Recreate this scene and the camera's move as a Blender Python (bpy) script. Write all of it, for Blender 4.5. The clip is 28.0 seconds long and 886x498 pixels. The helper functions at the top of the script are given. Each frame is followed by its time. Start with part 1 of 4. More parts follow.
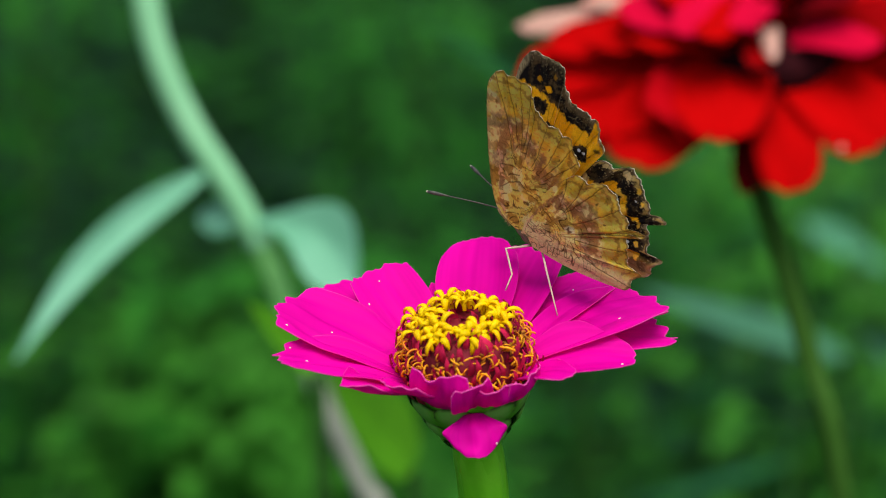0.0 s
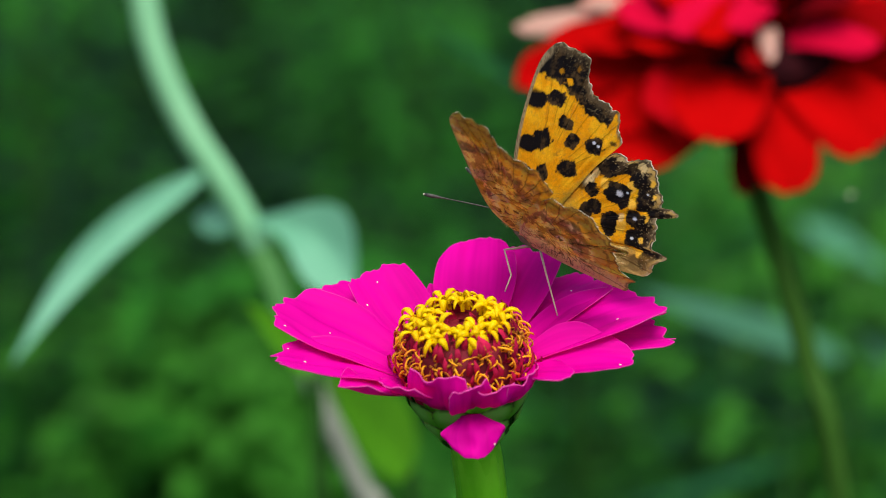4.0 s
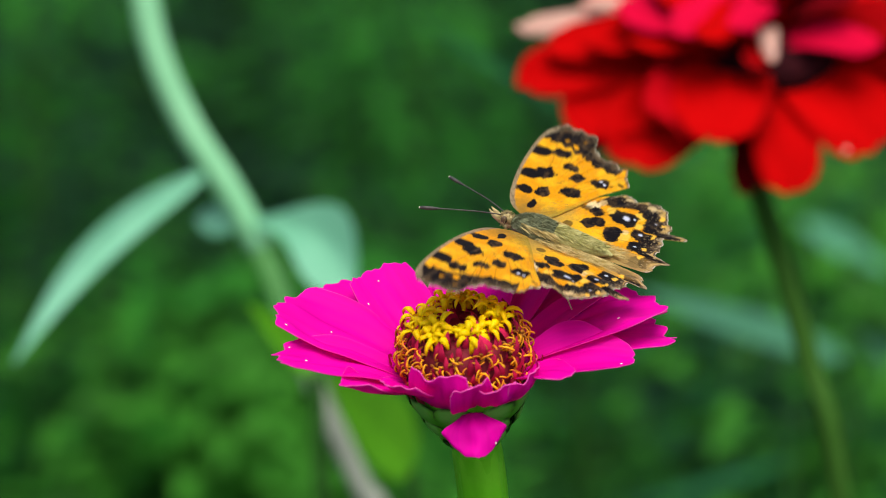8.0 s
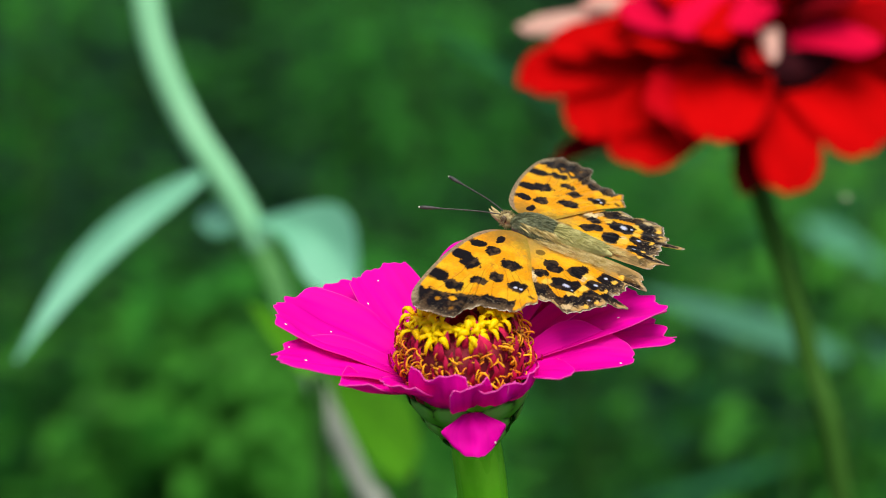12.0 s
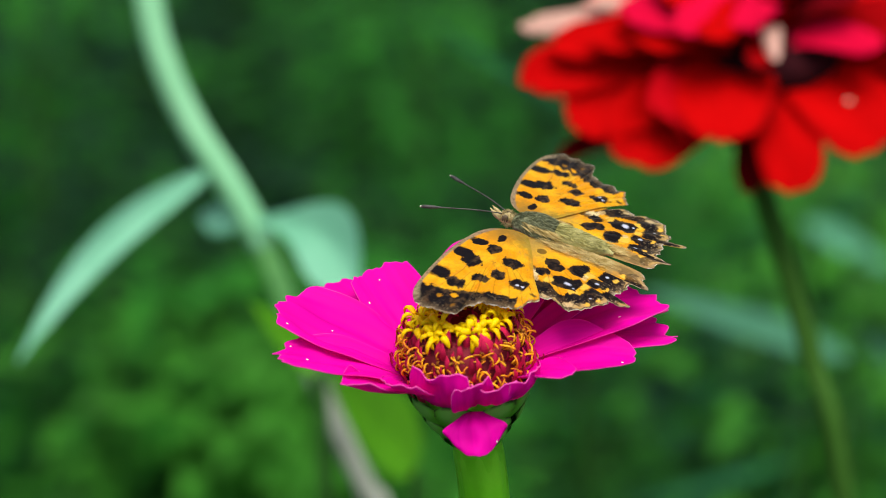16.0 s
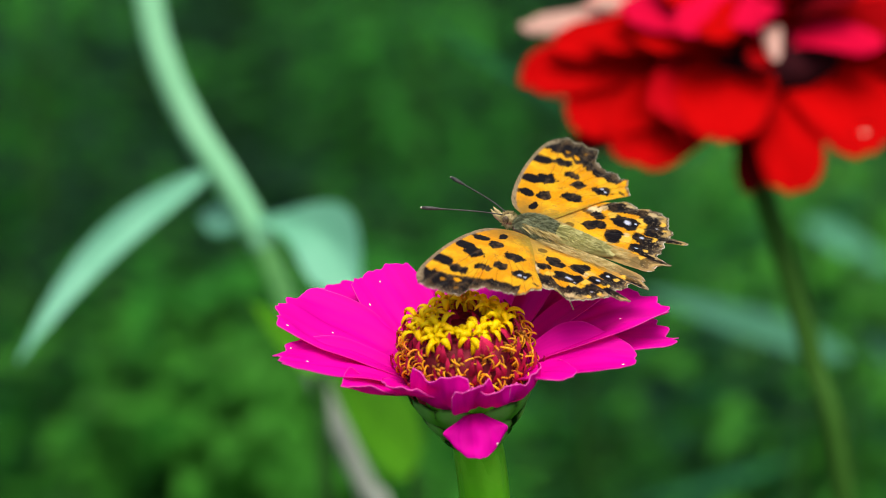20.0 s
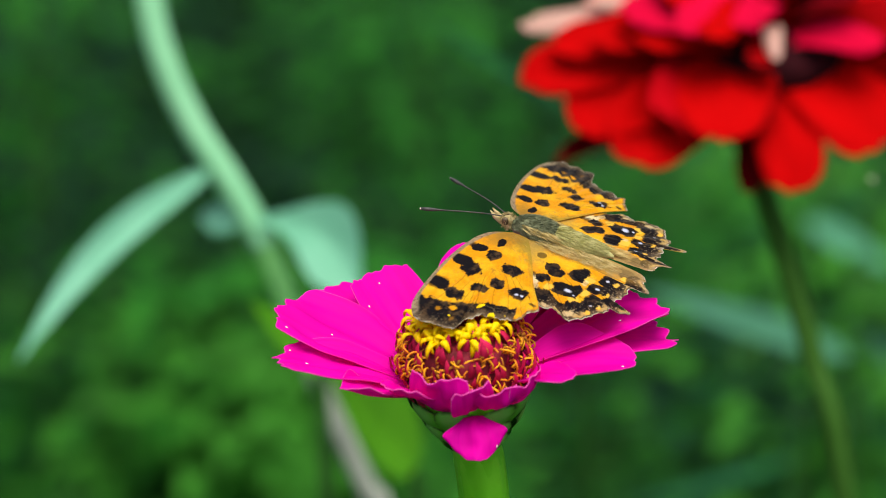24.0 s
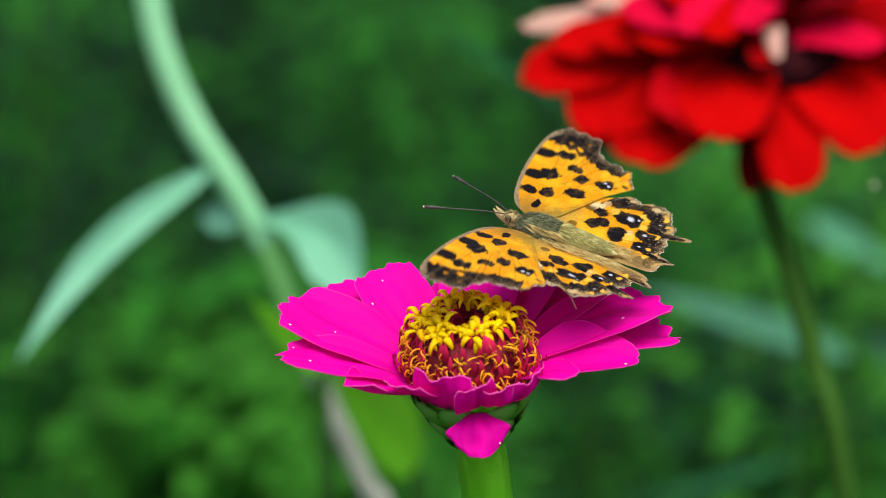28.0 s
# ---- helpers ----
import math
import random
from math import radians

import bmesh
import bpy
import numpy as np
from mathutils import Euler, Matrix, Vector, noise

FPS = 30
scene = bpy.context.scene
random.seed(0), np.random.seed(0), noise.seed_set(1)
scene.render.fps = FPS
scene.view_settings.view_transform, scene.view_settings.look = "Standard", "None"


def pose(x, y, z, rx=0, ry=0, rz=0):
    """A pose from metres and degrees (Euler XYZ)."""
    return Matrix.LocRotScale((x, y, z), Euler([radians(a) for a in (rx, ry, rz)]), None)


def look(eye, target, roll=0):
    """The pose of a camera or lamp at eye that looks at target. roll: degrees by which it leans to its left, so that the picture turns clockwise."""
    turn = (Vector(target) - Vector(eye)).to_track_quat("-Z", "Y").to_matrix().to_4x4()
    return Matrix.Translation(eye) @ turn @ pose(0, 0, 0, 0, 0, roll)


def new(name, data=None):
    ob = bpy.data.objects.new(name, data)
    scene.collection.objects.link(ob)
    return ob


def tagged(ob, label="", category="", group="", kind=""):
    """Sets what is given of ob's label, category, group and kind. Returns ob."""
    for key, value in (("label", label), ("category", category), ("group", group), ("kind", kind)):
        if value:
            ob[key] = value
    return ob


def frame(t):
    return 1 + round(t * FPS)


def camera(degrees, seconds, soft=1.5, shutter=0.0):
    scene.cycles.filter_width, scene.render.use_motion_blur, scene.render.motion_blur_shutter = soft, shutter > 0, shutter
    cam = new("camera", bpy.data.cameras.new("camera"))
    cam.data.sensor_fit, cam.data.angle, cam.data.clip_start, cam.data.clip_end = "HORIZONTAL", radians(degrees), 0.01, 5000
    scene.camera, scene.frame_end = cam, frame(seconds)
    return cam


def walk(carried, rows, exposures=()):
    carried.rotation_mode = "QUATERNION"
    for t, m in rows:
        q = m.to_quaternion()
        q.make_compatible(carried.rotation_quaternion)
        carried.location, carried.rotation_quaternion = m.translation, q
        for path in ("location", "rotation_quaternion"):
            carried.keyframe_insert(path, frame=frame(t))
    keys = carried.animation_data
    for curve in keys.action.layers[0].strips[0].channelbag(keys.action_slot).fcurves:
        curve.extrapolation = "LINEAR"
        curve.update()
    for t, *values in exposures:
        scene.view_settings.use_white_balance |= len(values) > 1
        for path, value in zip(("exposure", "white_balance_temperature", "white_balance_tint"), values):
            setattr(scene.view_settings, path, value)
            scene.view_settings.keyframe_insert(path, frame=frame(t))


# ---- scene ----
# camera: a long lens on a stand, almost still, looking 15 degrees down at the flower
cam = camera(11.0, 28.0, soft=0.45, shutter=0.4)
EYE = (0.0, -0.7172, 0.8422)
cam.data.dof.use_dof, cam.data.dof.focus_distance, cam.data.dof.aperture_fstop = True, 0.735, 19.0
DRIFT = ((0, 0.00, 0.00), (2, -2.30, 0.80), (4, -4.05, 1.75), (6, -5.40, 2.35), (8, -2.35, 1.60), (10, -0.80, 0.05),
         (12, -0.05, 1.55), (14, 0.51, 0.05), (16, 3.80, 0.05), (18, 3.80, 0.05), (20, 4.60, 0.05), (22, 4.16, -0.92),
         (24, 5.35, -1.50), (26, 2.25, -0.75), (28, 6.85, -2.25))
walk(cam, [(t, pose(*EYE, 75 + 0.00702 * dy, 0, 0.00702 * dx)) for t, dx, dy in DRIFT],
     ((0, -0.06), (1, 0.04), (3, -0.04), (6, -0.06), (8, 0.08), (12, 0.12), (26.2, 0.12), (27, -0.04), (27.6, 0.12), (28, 0.12)))

# ---- light ----
world = bpy.data.worlds.new("sky")
scene.world = world
world.use_nodes = True
wt = world.node_tree
sky = wt.nodes.new("ShaderNodeTexSky")
sky.sky_type, sky.sun_disc = "NISHITA", False
sky.sun_elevation, sky.sun_rotation = radians(66), radians(170)
sky.dust_density = 4.0
wt.links.new(sky.outputs[0], wt.nodes["Background"].inputs[0])
wt.nodes["Background"].inputs[1].default_value = 0.15
sun = new("sun", bpy.data.lights.new("sun", "SUN"))
sun.data.energy, sun.data.angle, sun.data.color = 2.9, radians(40), (1.0, 0.96, 0.90)
sun.matrix_world = look((0.22, -0.8, 2.6), (0, 0, 0.65))
scene.view_settings.exposure = 0.0


# ---- materials ----
def material(name, base, rough=0.55, tint=None, scale=60.0, bump=0.0, through_light=0.0, attr="", spread=0.0, sheen=0.0, gloss=0.25, wash=0.55):
    """Noise-varied paint; tint is the second colour; attr names a colour layer that gives the base instead."""
    m = bpy.data.materials.new(name)
    m.use_nodes = True
    nt = m.node_tree
    bsdf, out = nt.nodes["Principled BSDF"], nt.nodes["Material Output"]
    bsdf.inputs["Roughness"].default_value = rough
    bsdf.inputs["Specular IOR Level"].default_value = gloss
    if attr:
        a = nt.nodes.new("ShaderNodeAttribute")
        a.attribute_name = attr
        colour = a.outputs["Color"]
    else:
        co = nt.nodes.new("ShaderNodeTexCoord")
        n1 = nt.nodes.new("ShaderNodeTexNoise")
        n1.inputs["Scale"].default_value, n1.inputs["Detail"].default_value = scale, 6.0
        nt.links.new(co.outputs["Object"], n1.inputs["Vector"])
        ramp = nt.nodes.new("ShaderNodeValToRGB")
        ramp.color_ramp.elements[0].position, ramp.color_ramp.elements[1].position = 0.3, 0.7
        ramp.color_ramp.elements[0].color = (*base, 1)
        ramp.color_ramp.elements[1].color = (*(tint or [min(1, c * 1.25) for c in base]), 1)
        nt.links.new(n1.outputs[0], ramp.inputs[0])
        colour = ramp.outputs[0]
    if spread:
        info = nt.nodes.new("ShaderNodeObjectInfo")
        hsv = nt.nodes.new("ShaderNodeHueSaturation")
        mr = nt.nodes.new("ShaderNodeMapRange")
        mr.inputs["To Min"].default_value, mr.inputs["To Max"].default_value = 1 - spread, 1 + spread
        nt.links.new(info.outputs["Random"], mr.inputs["Value"])
        nt.links.new(mr.outputs[0], hsv.inputs["Value"])
        nt.links.new(colour, hsv.inputs["Color"])
        colour = hsv.outputs[0]
    nt.links.new(colour, bsdf.inputs["Base Color"])
    bsdf.inputs["Sheen Weight"].default_value, bsdf.inputs["Sheen Roughness"].default_value = sheen, 0.3
    bsdf.inputs["Sheen Tint"].default_value = (1.0, 0.88, 0.65, 1)
    if bump:
        n2 = nt.nodes.new("ShaderNodeTexNoise")
        n2.inputs["Scale"].default_value, n2.inputs["Detail"].default_value = scale * 6, 4.0
        co2 = nt.nodes.new("ShaderNodeTexCoord")
        nt.links.new(co2.outputs["Object"], n2.inputs["Vector"])
        b = nt.nodes.new("ShaderNodeBump")
        b.inputs["Strength"].default_value, b.inputs["Distance"].default_value = bump, 0.0004
        nt.links.new(n2.outputs[0], b.inputs["Height"])
        nt.links.new(b.outputs[0], bsdf.inputs["Normal"])
    if through_light:
        tr = nt.nodes.new("ShaderNodeBsdfTranslucent")
        gam = nt.nodes.new("ShaderNodeGamma")
        gam.inputs["Gamma"].default_value = wash
        nt.links.new(colour, gam.inputs["Color"])
        nt.links.new(gam.outputs[0], tr.inputs["Color"])
        mix = nt.nodes.new("ShaderNodeMixShader")
        mix.inputs[0].default_value = through_light
        nt.links.new(bsdf.outputs[0], mix.inputs[1])
        nt.links.new(tr.outputs[0], mix.inputs[2])
        nt.links.new(mix.outputs[0], out.inputs["Surface"])
    return m


PINK = material("pink_petal", (1, 1, 1), 0.6, attr="tint", through_light=0.38, gloss=0.06, wash=0.7)
RED = material("red_petal", (1, 1, 1), 0.8, attr="tint", through_light=0.3, gloss=0.02, wash=0.9)
YELLOW = material("yellow_floret", (1.0, 0.80, 0.0), 0.5, (1.0, 0.64, 0.0), 300, through_light=0.35, spread=0.06, gloss=0.15)
ORANGE = material("orange_thread", (0.95, 0.40, 0.008), 0.5, (1.0, 0.56, 0.02), 300, through_light=0.2, spread=0.25)
DEEPORANGE = material("deep_orange_thread", (0.55, 0.16, 0.006), 0.5, (0.80, 0.30, 0.01), 300, spread=0.3)
WINE = material("wine_scale", (0.24, 0.003, 0.022), 0.6, (0.62, 0.02, 0.09), 250, through_light=0.08, spread=0.5, gloss=0.1)
WITHERED = material("withered_floret", (0.16, 0.045, 0.006), 0.7, (0.52, 0.20, 0.012), 500, spread=0.5)
DARKWINE = material("dark_receptacle", (0.12, 0.006, 0.012), 0.7, (0.26, 0.012, 0.03), 400)
# near-black wine for the red flower's heart, with the shade between petals painted in
SHADECORE = material("shade_core", (0.016, 0.004, 0.006), 0.9, (0.04, 0.006, 0.008), 300, gloss=0.03)
STEM = material("stem_green", (0.15, 0.64, 0.01), 0.32, (0.24, 0.74, 0.035), 120, 0.3, gloss=0.4)
BRACT = material("bract_green", (1, 1, 1), 0.5, attr="tint")
PALESTEM = material("pale_stem", (0.19, 0.52, 0.25), 0.5, (0.28, 0.64, 0.34), 40, 0.2, gloss=0.4)
MIDSTEM = material("green_stem", (0.13, 0.40, 0.10), 0.6, (0.18, 0.48, 0.14), 40, 0.2)
DRYSTEM = material("dry_stem", (0.24, 0.27, 0.21), 0.7, (0.32, 0.35, 0.28), 60, 0.3)
PALELEAF = material("pale_leaf", (0.15, 0.46, 0.27), 0.6, (0.23, 0.57, 0.37), 30, through_light=0.2)
DARKSTEM = material("dark_stem", (0.012, 0.052, 0.008), 0.8, (0.022, 0.08, 0.012), 60, 0.2, gloss=0.05)
REDSTEM = material("dull_stem", (0.026, 0.085, 0.008), 0.7, (0.040, 0.12, 0.014), 60, 0.2, gloss=0.1)
# garden leaf green darkened for shade; lime and vivid greens mark lit plants
SHADED_LEAF = material("shaded_garden_leaf", (0.00378, 0.0215, 0.00774), 0.7, (0.00731, 0.0413, 0.012), 12, through_light=0.25, spread=0.3, gloss=0.1)
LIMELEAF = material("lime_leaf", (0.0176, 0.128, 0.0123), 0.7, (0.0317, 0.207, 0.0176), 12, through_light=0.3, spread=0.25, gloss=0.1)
GREYLEAF = material("grey_leaf", (0.068, 0.25, 0.13), 0.6, (0.11, 0.33, 0.19), 12, through_light=0.2, spread=0.2, gloss=0.15)
BRIGHTLEAF = material("bright_leaf", (0.10, 0.38, 0.008), 0.6, (0.14, 0.48, 0.012), 12, through_light=0.3, spread=0.15, gloss=0.1)
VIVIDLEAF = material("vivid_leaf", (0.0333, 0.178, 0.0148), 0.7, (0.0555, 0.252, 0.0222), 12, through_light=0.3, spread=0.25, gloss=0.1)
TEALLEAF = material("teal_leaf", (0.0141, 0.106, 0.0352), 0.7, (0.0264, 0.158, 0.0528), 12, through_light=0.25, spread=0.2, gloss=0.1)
# soil colour holds the green shade under the plants
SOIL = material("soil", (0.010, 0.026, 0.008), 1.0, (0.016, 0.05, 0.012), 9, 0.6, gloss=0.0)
WING = material("wing_upper_scales", (1, 1, 1), 0.7, attr="tint", through_light=0.36, gloss=0.1, sheen=0.45, wash=0.7)
WING_UNDER = material("wing_under_scales", (1, 1, 1), 0.7, attr="tint", through_light=0.42, gloss=0.1, wash=0.6)
FUR = material("olive_fur", (0.14, 0.155, 0.08), 0.9, (0.28, 0.30, 0.16), 900, 0.8, spread=0.1)
ABDOMEN = material("tan_fur", (0.42, 0.39, 0.12), 0.9, (0.66, 0.61, 0.25), 700, 0.8)
BROWNFUR = material("brown_fur", (0.44, 0.32, 0.09), 0.9, (0.74, 0.60, 0.27), 900)
GOLDFUR = material("gold_fur", (0.34, 0.22, 0.04), 0.9, (0.60, 0.42, 0.10), 900)
ANTENNA = material("antenna_grey", (0.02, 0.018, 0.016), 0.5, (0.10, 0.095, 0.085), 2500)
LEG = material("leg_cream", (0.62, 0.45, 0.36), 0.5, (0.72, 0.58, 0.46), 900)
IVORY = material("ivory_tip", (0.7, 0.68, 0.5), 0.5)
EYEMAT = material("eye_brown", (0.09, 0.065, 0.04), 0.25, (0.18, 0.13, 0.07), 1200)
TANFUR = material("face_fur", (0.34, 0.25, 0.09), 0.9, (0.66, 0.54, 0.27), 1500, 0.6)


# ---- shape helpers ----
MM = 0.001


def part(name, mesh, mat, parent=None, label="", m=None):
    """Links a mesh or a bmesh as one object under parent."""
    if isinstance(mesh, bmesh.types.BMesh):
        me = bpy.data.meshes.new(name)
        mesh.to_mesh(me)
        mesh.free()
    else:
        me = mesh
    if mat and not me.materials:
        me.materials.append(mat)
    ob = new(name, me)
    ob.parent = parent
    if m is not None:
        ob.matrix_local = m
    if label:
        ob["label"] = label
    return ob


def empty(name, m, label, category, group=""):
    ob = new(name)
    ob.matrix_world = m
    ob.empty_display_size = 0.01
    return tagged(ob, label, category, group)


def mesh_from(verts, faces, colours=None, smooth=True, name="shape"):
    me = bpy.data.meshes.new(name)
    me.from_pydata([tuple(v) for v in verts], [], faces)
    if colours is not None:
        layer = me.color_attributes.new("tint", "FLOAT_COLOR", "POINT")
        c = np.ones((len(verts), 4), np.float32)
        c[:, :3] = colours
        layer.data.foreach_set("color", c.ravel())
    if smooth:
        me.polygons.foreach_set("use_smooth", [True] * len(me.polygons))
    me.update()
    return me


def tube(points, radii, sides=8, name="tube", ribs=0.0):
    """A tapered tube along points with closed ends; ribs raises every third line of it."""
    pts = [Vector(p) for p in points]
    if not hasattr(radii, "__len__"):
        radii = [radii] * len(pts)
    verts, faces = [], []
    side = None
    for i, p in enumerate(pts):
        d = (pts[min(i + 1, len(pts) - 1)] - pts[max(i - 1, 0)]).normalized()
        if side is None:
            side = d.orthogonal().normalized()
        side = (side - d * side.dot(d)).normalized()
        up = d.cross(side)
        for k in range(sides):
            a = 2 * math.pi * k / sides
            verts.append(p + (side * math.cos(a) + up * math.sin(a)) * radii[i] * (1 + ribs * (k % 3 == 0)))
    for i in range(len(pts) - 1):
        for k in range(sides):
            a, b = i * sides + k, i * sides + (k + 1) % sides
            faces.append((a, b, b + sides, a + sides))
    faces.append(tuple(range(sides))[::-1])
    faces.append(tuple(range((len(pts) - 1) * sides, len(pts) * sides)))
    return mesh_from(verts, faces, name=name)


def bend(points, n=24):
    """A smooth Catmull-Rom line through points."""
    p = [Vector(q) for q in points]
    p = [2 * p[0] - p[1]] + p + [2 * p[-1] - p[-2]]
    out = []
    for i in range(1, len(p) - 2):
        for k in range(n):
            t = k / n
            a, b, c, d = p[i - 1], p[i], p[i + 1], p[i + 2]
            out.append(0.5 * ((2 * b) + (c - a) * t + (2 * a - 5 * b + 4 * c - d) * t * t + (3 * b - a - 3 * c + d) * t ** 3))
    return out + [p[-2]]


def lathe(profile, sides=24, name="lathe"):
    verts = [(r * math.cos(2 * math.pi * k / sides), r * math.sin(2 * math.pi * k / sides), z) for r, z in profile for k in range(sides)]
    faces = [(i * sides + k, i * sides + (k + 1) % sides, (i + 1) * sides + (k + 1) % sides, (i + 1) * sides + k)
             for i in range(len(profile) - 1) for k in range(sides)]
    return mesh_from(verts, faces, name=name)


def blob(centre, radii, rough=0.0, seg=24, rings=16, seed=0, name="blob"):
    """An ellipsoid with a slightly uneven skin."""
    verts, faces = [], []
    for i in range(rings + 1):
        th = math.pi * i / rings
        for k in range(seg):
            ph = 2 * math.pi * k / seg
            n = Vector((math.cos(th), math.sin(th) * math.cos(ph), math.sin(th) * math.sin(ph)))
            f = 1 + rough * noise.noise(n * 4 + Vector((seed, 0, 0)))
            verts.append(Vector(centre) + Vector((n.x * radii[0], n.y * radii[1], n.z * radii[2])) * f)
    for i in range(rings):
        for k in range(seg):
            a, b = i * seg + k, i * seg + (k + 1) % seg
            faces.append((a, b, b + seg, a + seg))
    return mesh_from(verts, faces, name=name)


def hashed(ix, iy, seed):
    h = np.sin(ix * 127.1 + iy * 311.7 + seed * 74.7) * 43758.5453
    return h - np.floor(h)


def vnoise(x, y, seed=0):
    """Smooth value noise in 0..1 on numpy arrays."""
    ix, iy = np.floor(x), np.floor(y)
    fx, fy = x - ix, y - iy
    fx, fy = fx * fx * (3 - 2 * fx), fy * fy * (3 - 2 * fy)
    a, b = hashed(ix, iy, seed), hashed(ix + 1, iy, seed)
    c, d = hashed(ix, iy + 1, seed), hashed(ix + 1, iy + 1, seed)
    return (a * (1 - fx) + b * fx) * (1 - fy) + (c * (1 - fx) + d * fx) * fy


def fnoise(x, y, seed=0):
    return 0.5 * vnoise(x, y, seed) + 0.3 * vnoise(x * 2.1, y * 2.1, seed + 3) + 0.2 * vnoise(x * 4.3, y * 4.3, seed + 7)


def step(a, b, x):
    t = np.clip((x - a) / (b - a), 0, 1)
    return t * t * (3 - 2 * t)


def blend(c0, c1, f):
    return c0 * (1 - f[:, None]) + np.asarray(c1) * f[:, None]


def petal_mesh(length, width, base_w, lift, droop, cup, notch, seed, top, under, edge, ruffle=0.04, nu=50, nv=45, tipround=0.17):
    """A ray petal along +x, upper side +z, in metres; lift bows it up in the middle, droop bends the tip down, cup folds the sides up."""
    u, v = np.meshgrid(1 - (1 - np.linspace(0, 1, nu)) ** 1.5, np.sin(np.linspace(-math.pi / 2, math.pi / 2, nv)), indexing="ij")
    u, v = u.ravel(), v.ravel()
    grow = base_w + (1 - base_w) * np.sin(np.clip(u / 0.62, 0, 1) * math.pi / 2) ** 1.1
    wide = grow * np.where(u > 0.62, 1 - 0.10 * ((u - 0.62) / 0.38) ** 2, 1.0)
    reach = 1 - tipround * np.abs(v) ** 2.4 - notch * np.exp(-(v * 5) ** 2) - notch * 0.8 * np.exp(-((np.abs(v) - 0.5) * 7) ** 2)
    reach += 0.04 * (vnoise(v * 5 + 9, v * 0 + seed, seed) - 0.5) + 0.022 * (vnoise(v * 13 + 3, v * 0 + seed, seed + 5) - 0.5)
    x = u * (1 - u * (1 - reach)) * length
    y = v * width * 0.5 * wide
    ridge = 0.007 * width * np.cos(v * math.pi * 5) * step(0.05, 0.3, u) * (1 - 0.5 * u)
    ridge = ridge - 0.03 * width * (np.exp(-((v - 0.3) * 8) ** 2) + np.exp(-((v + 0.36) * 8) ** 2)) * step(0.03, 0.2, u) * (1 - 0.6 * u)
    wave = ruffle * width * (vnoise(u * 3.1 + seed, v * 2.3 + seed * 1.7, seed) - 0.5) * 2 * u
    z = lift * length * np.sin(u * math.pi) - droop * length * u ** 2 + cup * width * (v ** 2) * (0.4 + 0.6 * u) + ridge + wave
    thick = 0.00022
    vein = vnoise(v * 26 + seed, u * 1.5, seed + 2)
    streak = vnoise(v * 5 + seed * 3, u * 2.2, seed + 4) * step(0.0, 0.5, u)
    rim = np.maximum(step(0.985, 1.0, np.abs(v)) * (0.25 + 0.75 * step(0.6, 0.9, u)), step(0.992, 1.0, u))
    ct = blend(blend(np.tile(np.asarray(top, float), (len(u), 1)), np.asarray(top) * np.array((0.72, 0.7, 0.66)), np.clip(vein * 0.4 + streak * 0.35, 0, 1)), edge, rim * 0.5)
    ct = blend(ct, np.asarray(top) * np.array((0.75, 0.8, 0.6)), (1 - step(0.0, 0.3, u)) * 0.5)
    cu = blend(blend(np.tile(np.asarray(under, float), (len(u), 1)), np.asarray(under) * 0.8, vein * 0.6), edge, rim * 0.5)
    n = len(u)
    verts = np.concatenate([np.stack([x, y, z + thick / 2], 1), np.stack([x, y, z - thick / 2], 1)])
    faces = []
    for i in range(nu - 1):
        for k in range(nv - 1):
            a = i * nv + k
            faces.append((a, a + nv, a + nv + 1, a + 1))
            faces.append((n + a, n + a + 1, n + a + nv + 1, n + a + nv))
    ring = [k for k in range(nv)] + [i * nv + nv - 1 for i in range(1, nu)] + [(nu - 1) * nv + k for k in range(nv - 2, -1, -1)] + [i * nv for i in range(nu - 2, 0, -1)]
    for a, b in zip(ring, ring[1:] + ring[:1]):
        faces.append((a, b, n + b, n + a))
    return mesh_from(verts, faces, np.concatenate([ct, cu]), name="petal")


def leaf_mesh(length, width, droop=0.2, fold=0.15, seed=0, nu=20, nv=9, name="leaf", sweep=0.0, peak=0.75):
    """A lance-shaped leaf along +x with a midrib fold; sweep bows it sideways, peak moves its widest place to the tip."""
    verts, faces = [], []
    for i in range(nu):
        u = i / (nu - 1)
        w = width * 0.5 * (math.sin(math.pi * min(1, u * 1.0) ** peak) ** 0.85 + 0.10 * (1 - u)) if u < 0.985 else 0.0003
        for k in range(nv):
            v = 2 * k / (nv - 1) - 1
            wav = 0.03 * width * noise.noise(Vector((u * 4, v * 2, seed)))
            verts.append((u * length, v * w + sweep * length * math.sin(math.pi * u), abs(v) * w * fold * 2 - droop * length * u * u + wav))
    for i in range(nu - 1):
        for k in range(nv - 1):
            a = i * nv + k
            faces.append((a, a + nv, a + nv + 1, a + 1))
    return mesh_from(verts, faces, name=name)


# ---- working frame tilted with the lens, in metres: right, up, away ----
def off(x, up, away):
    return Vector((x, 0.2588 * up + 0.9659 * away, 0.65 + 0.9659 * up - 0.2588 * away))


K = 0.0000912


def seen(px, py, away):
    """A point 'away' metres behind the flower, given in 0.09 mm steps on the flower's own plane."""
    f = (0.7425 + away) / 0.7425 * K
    return off((px - 784) * f, (441 - py) * f, away)


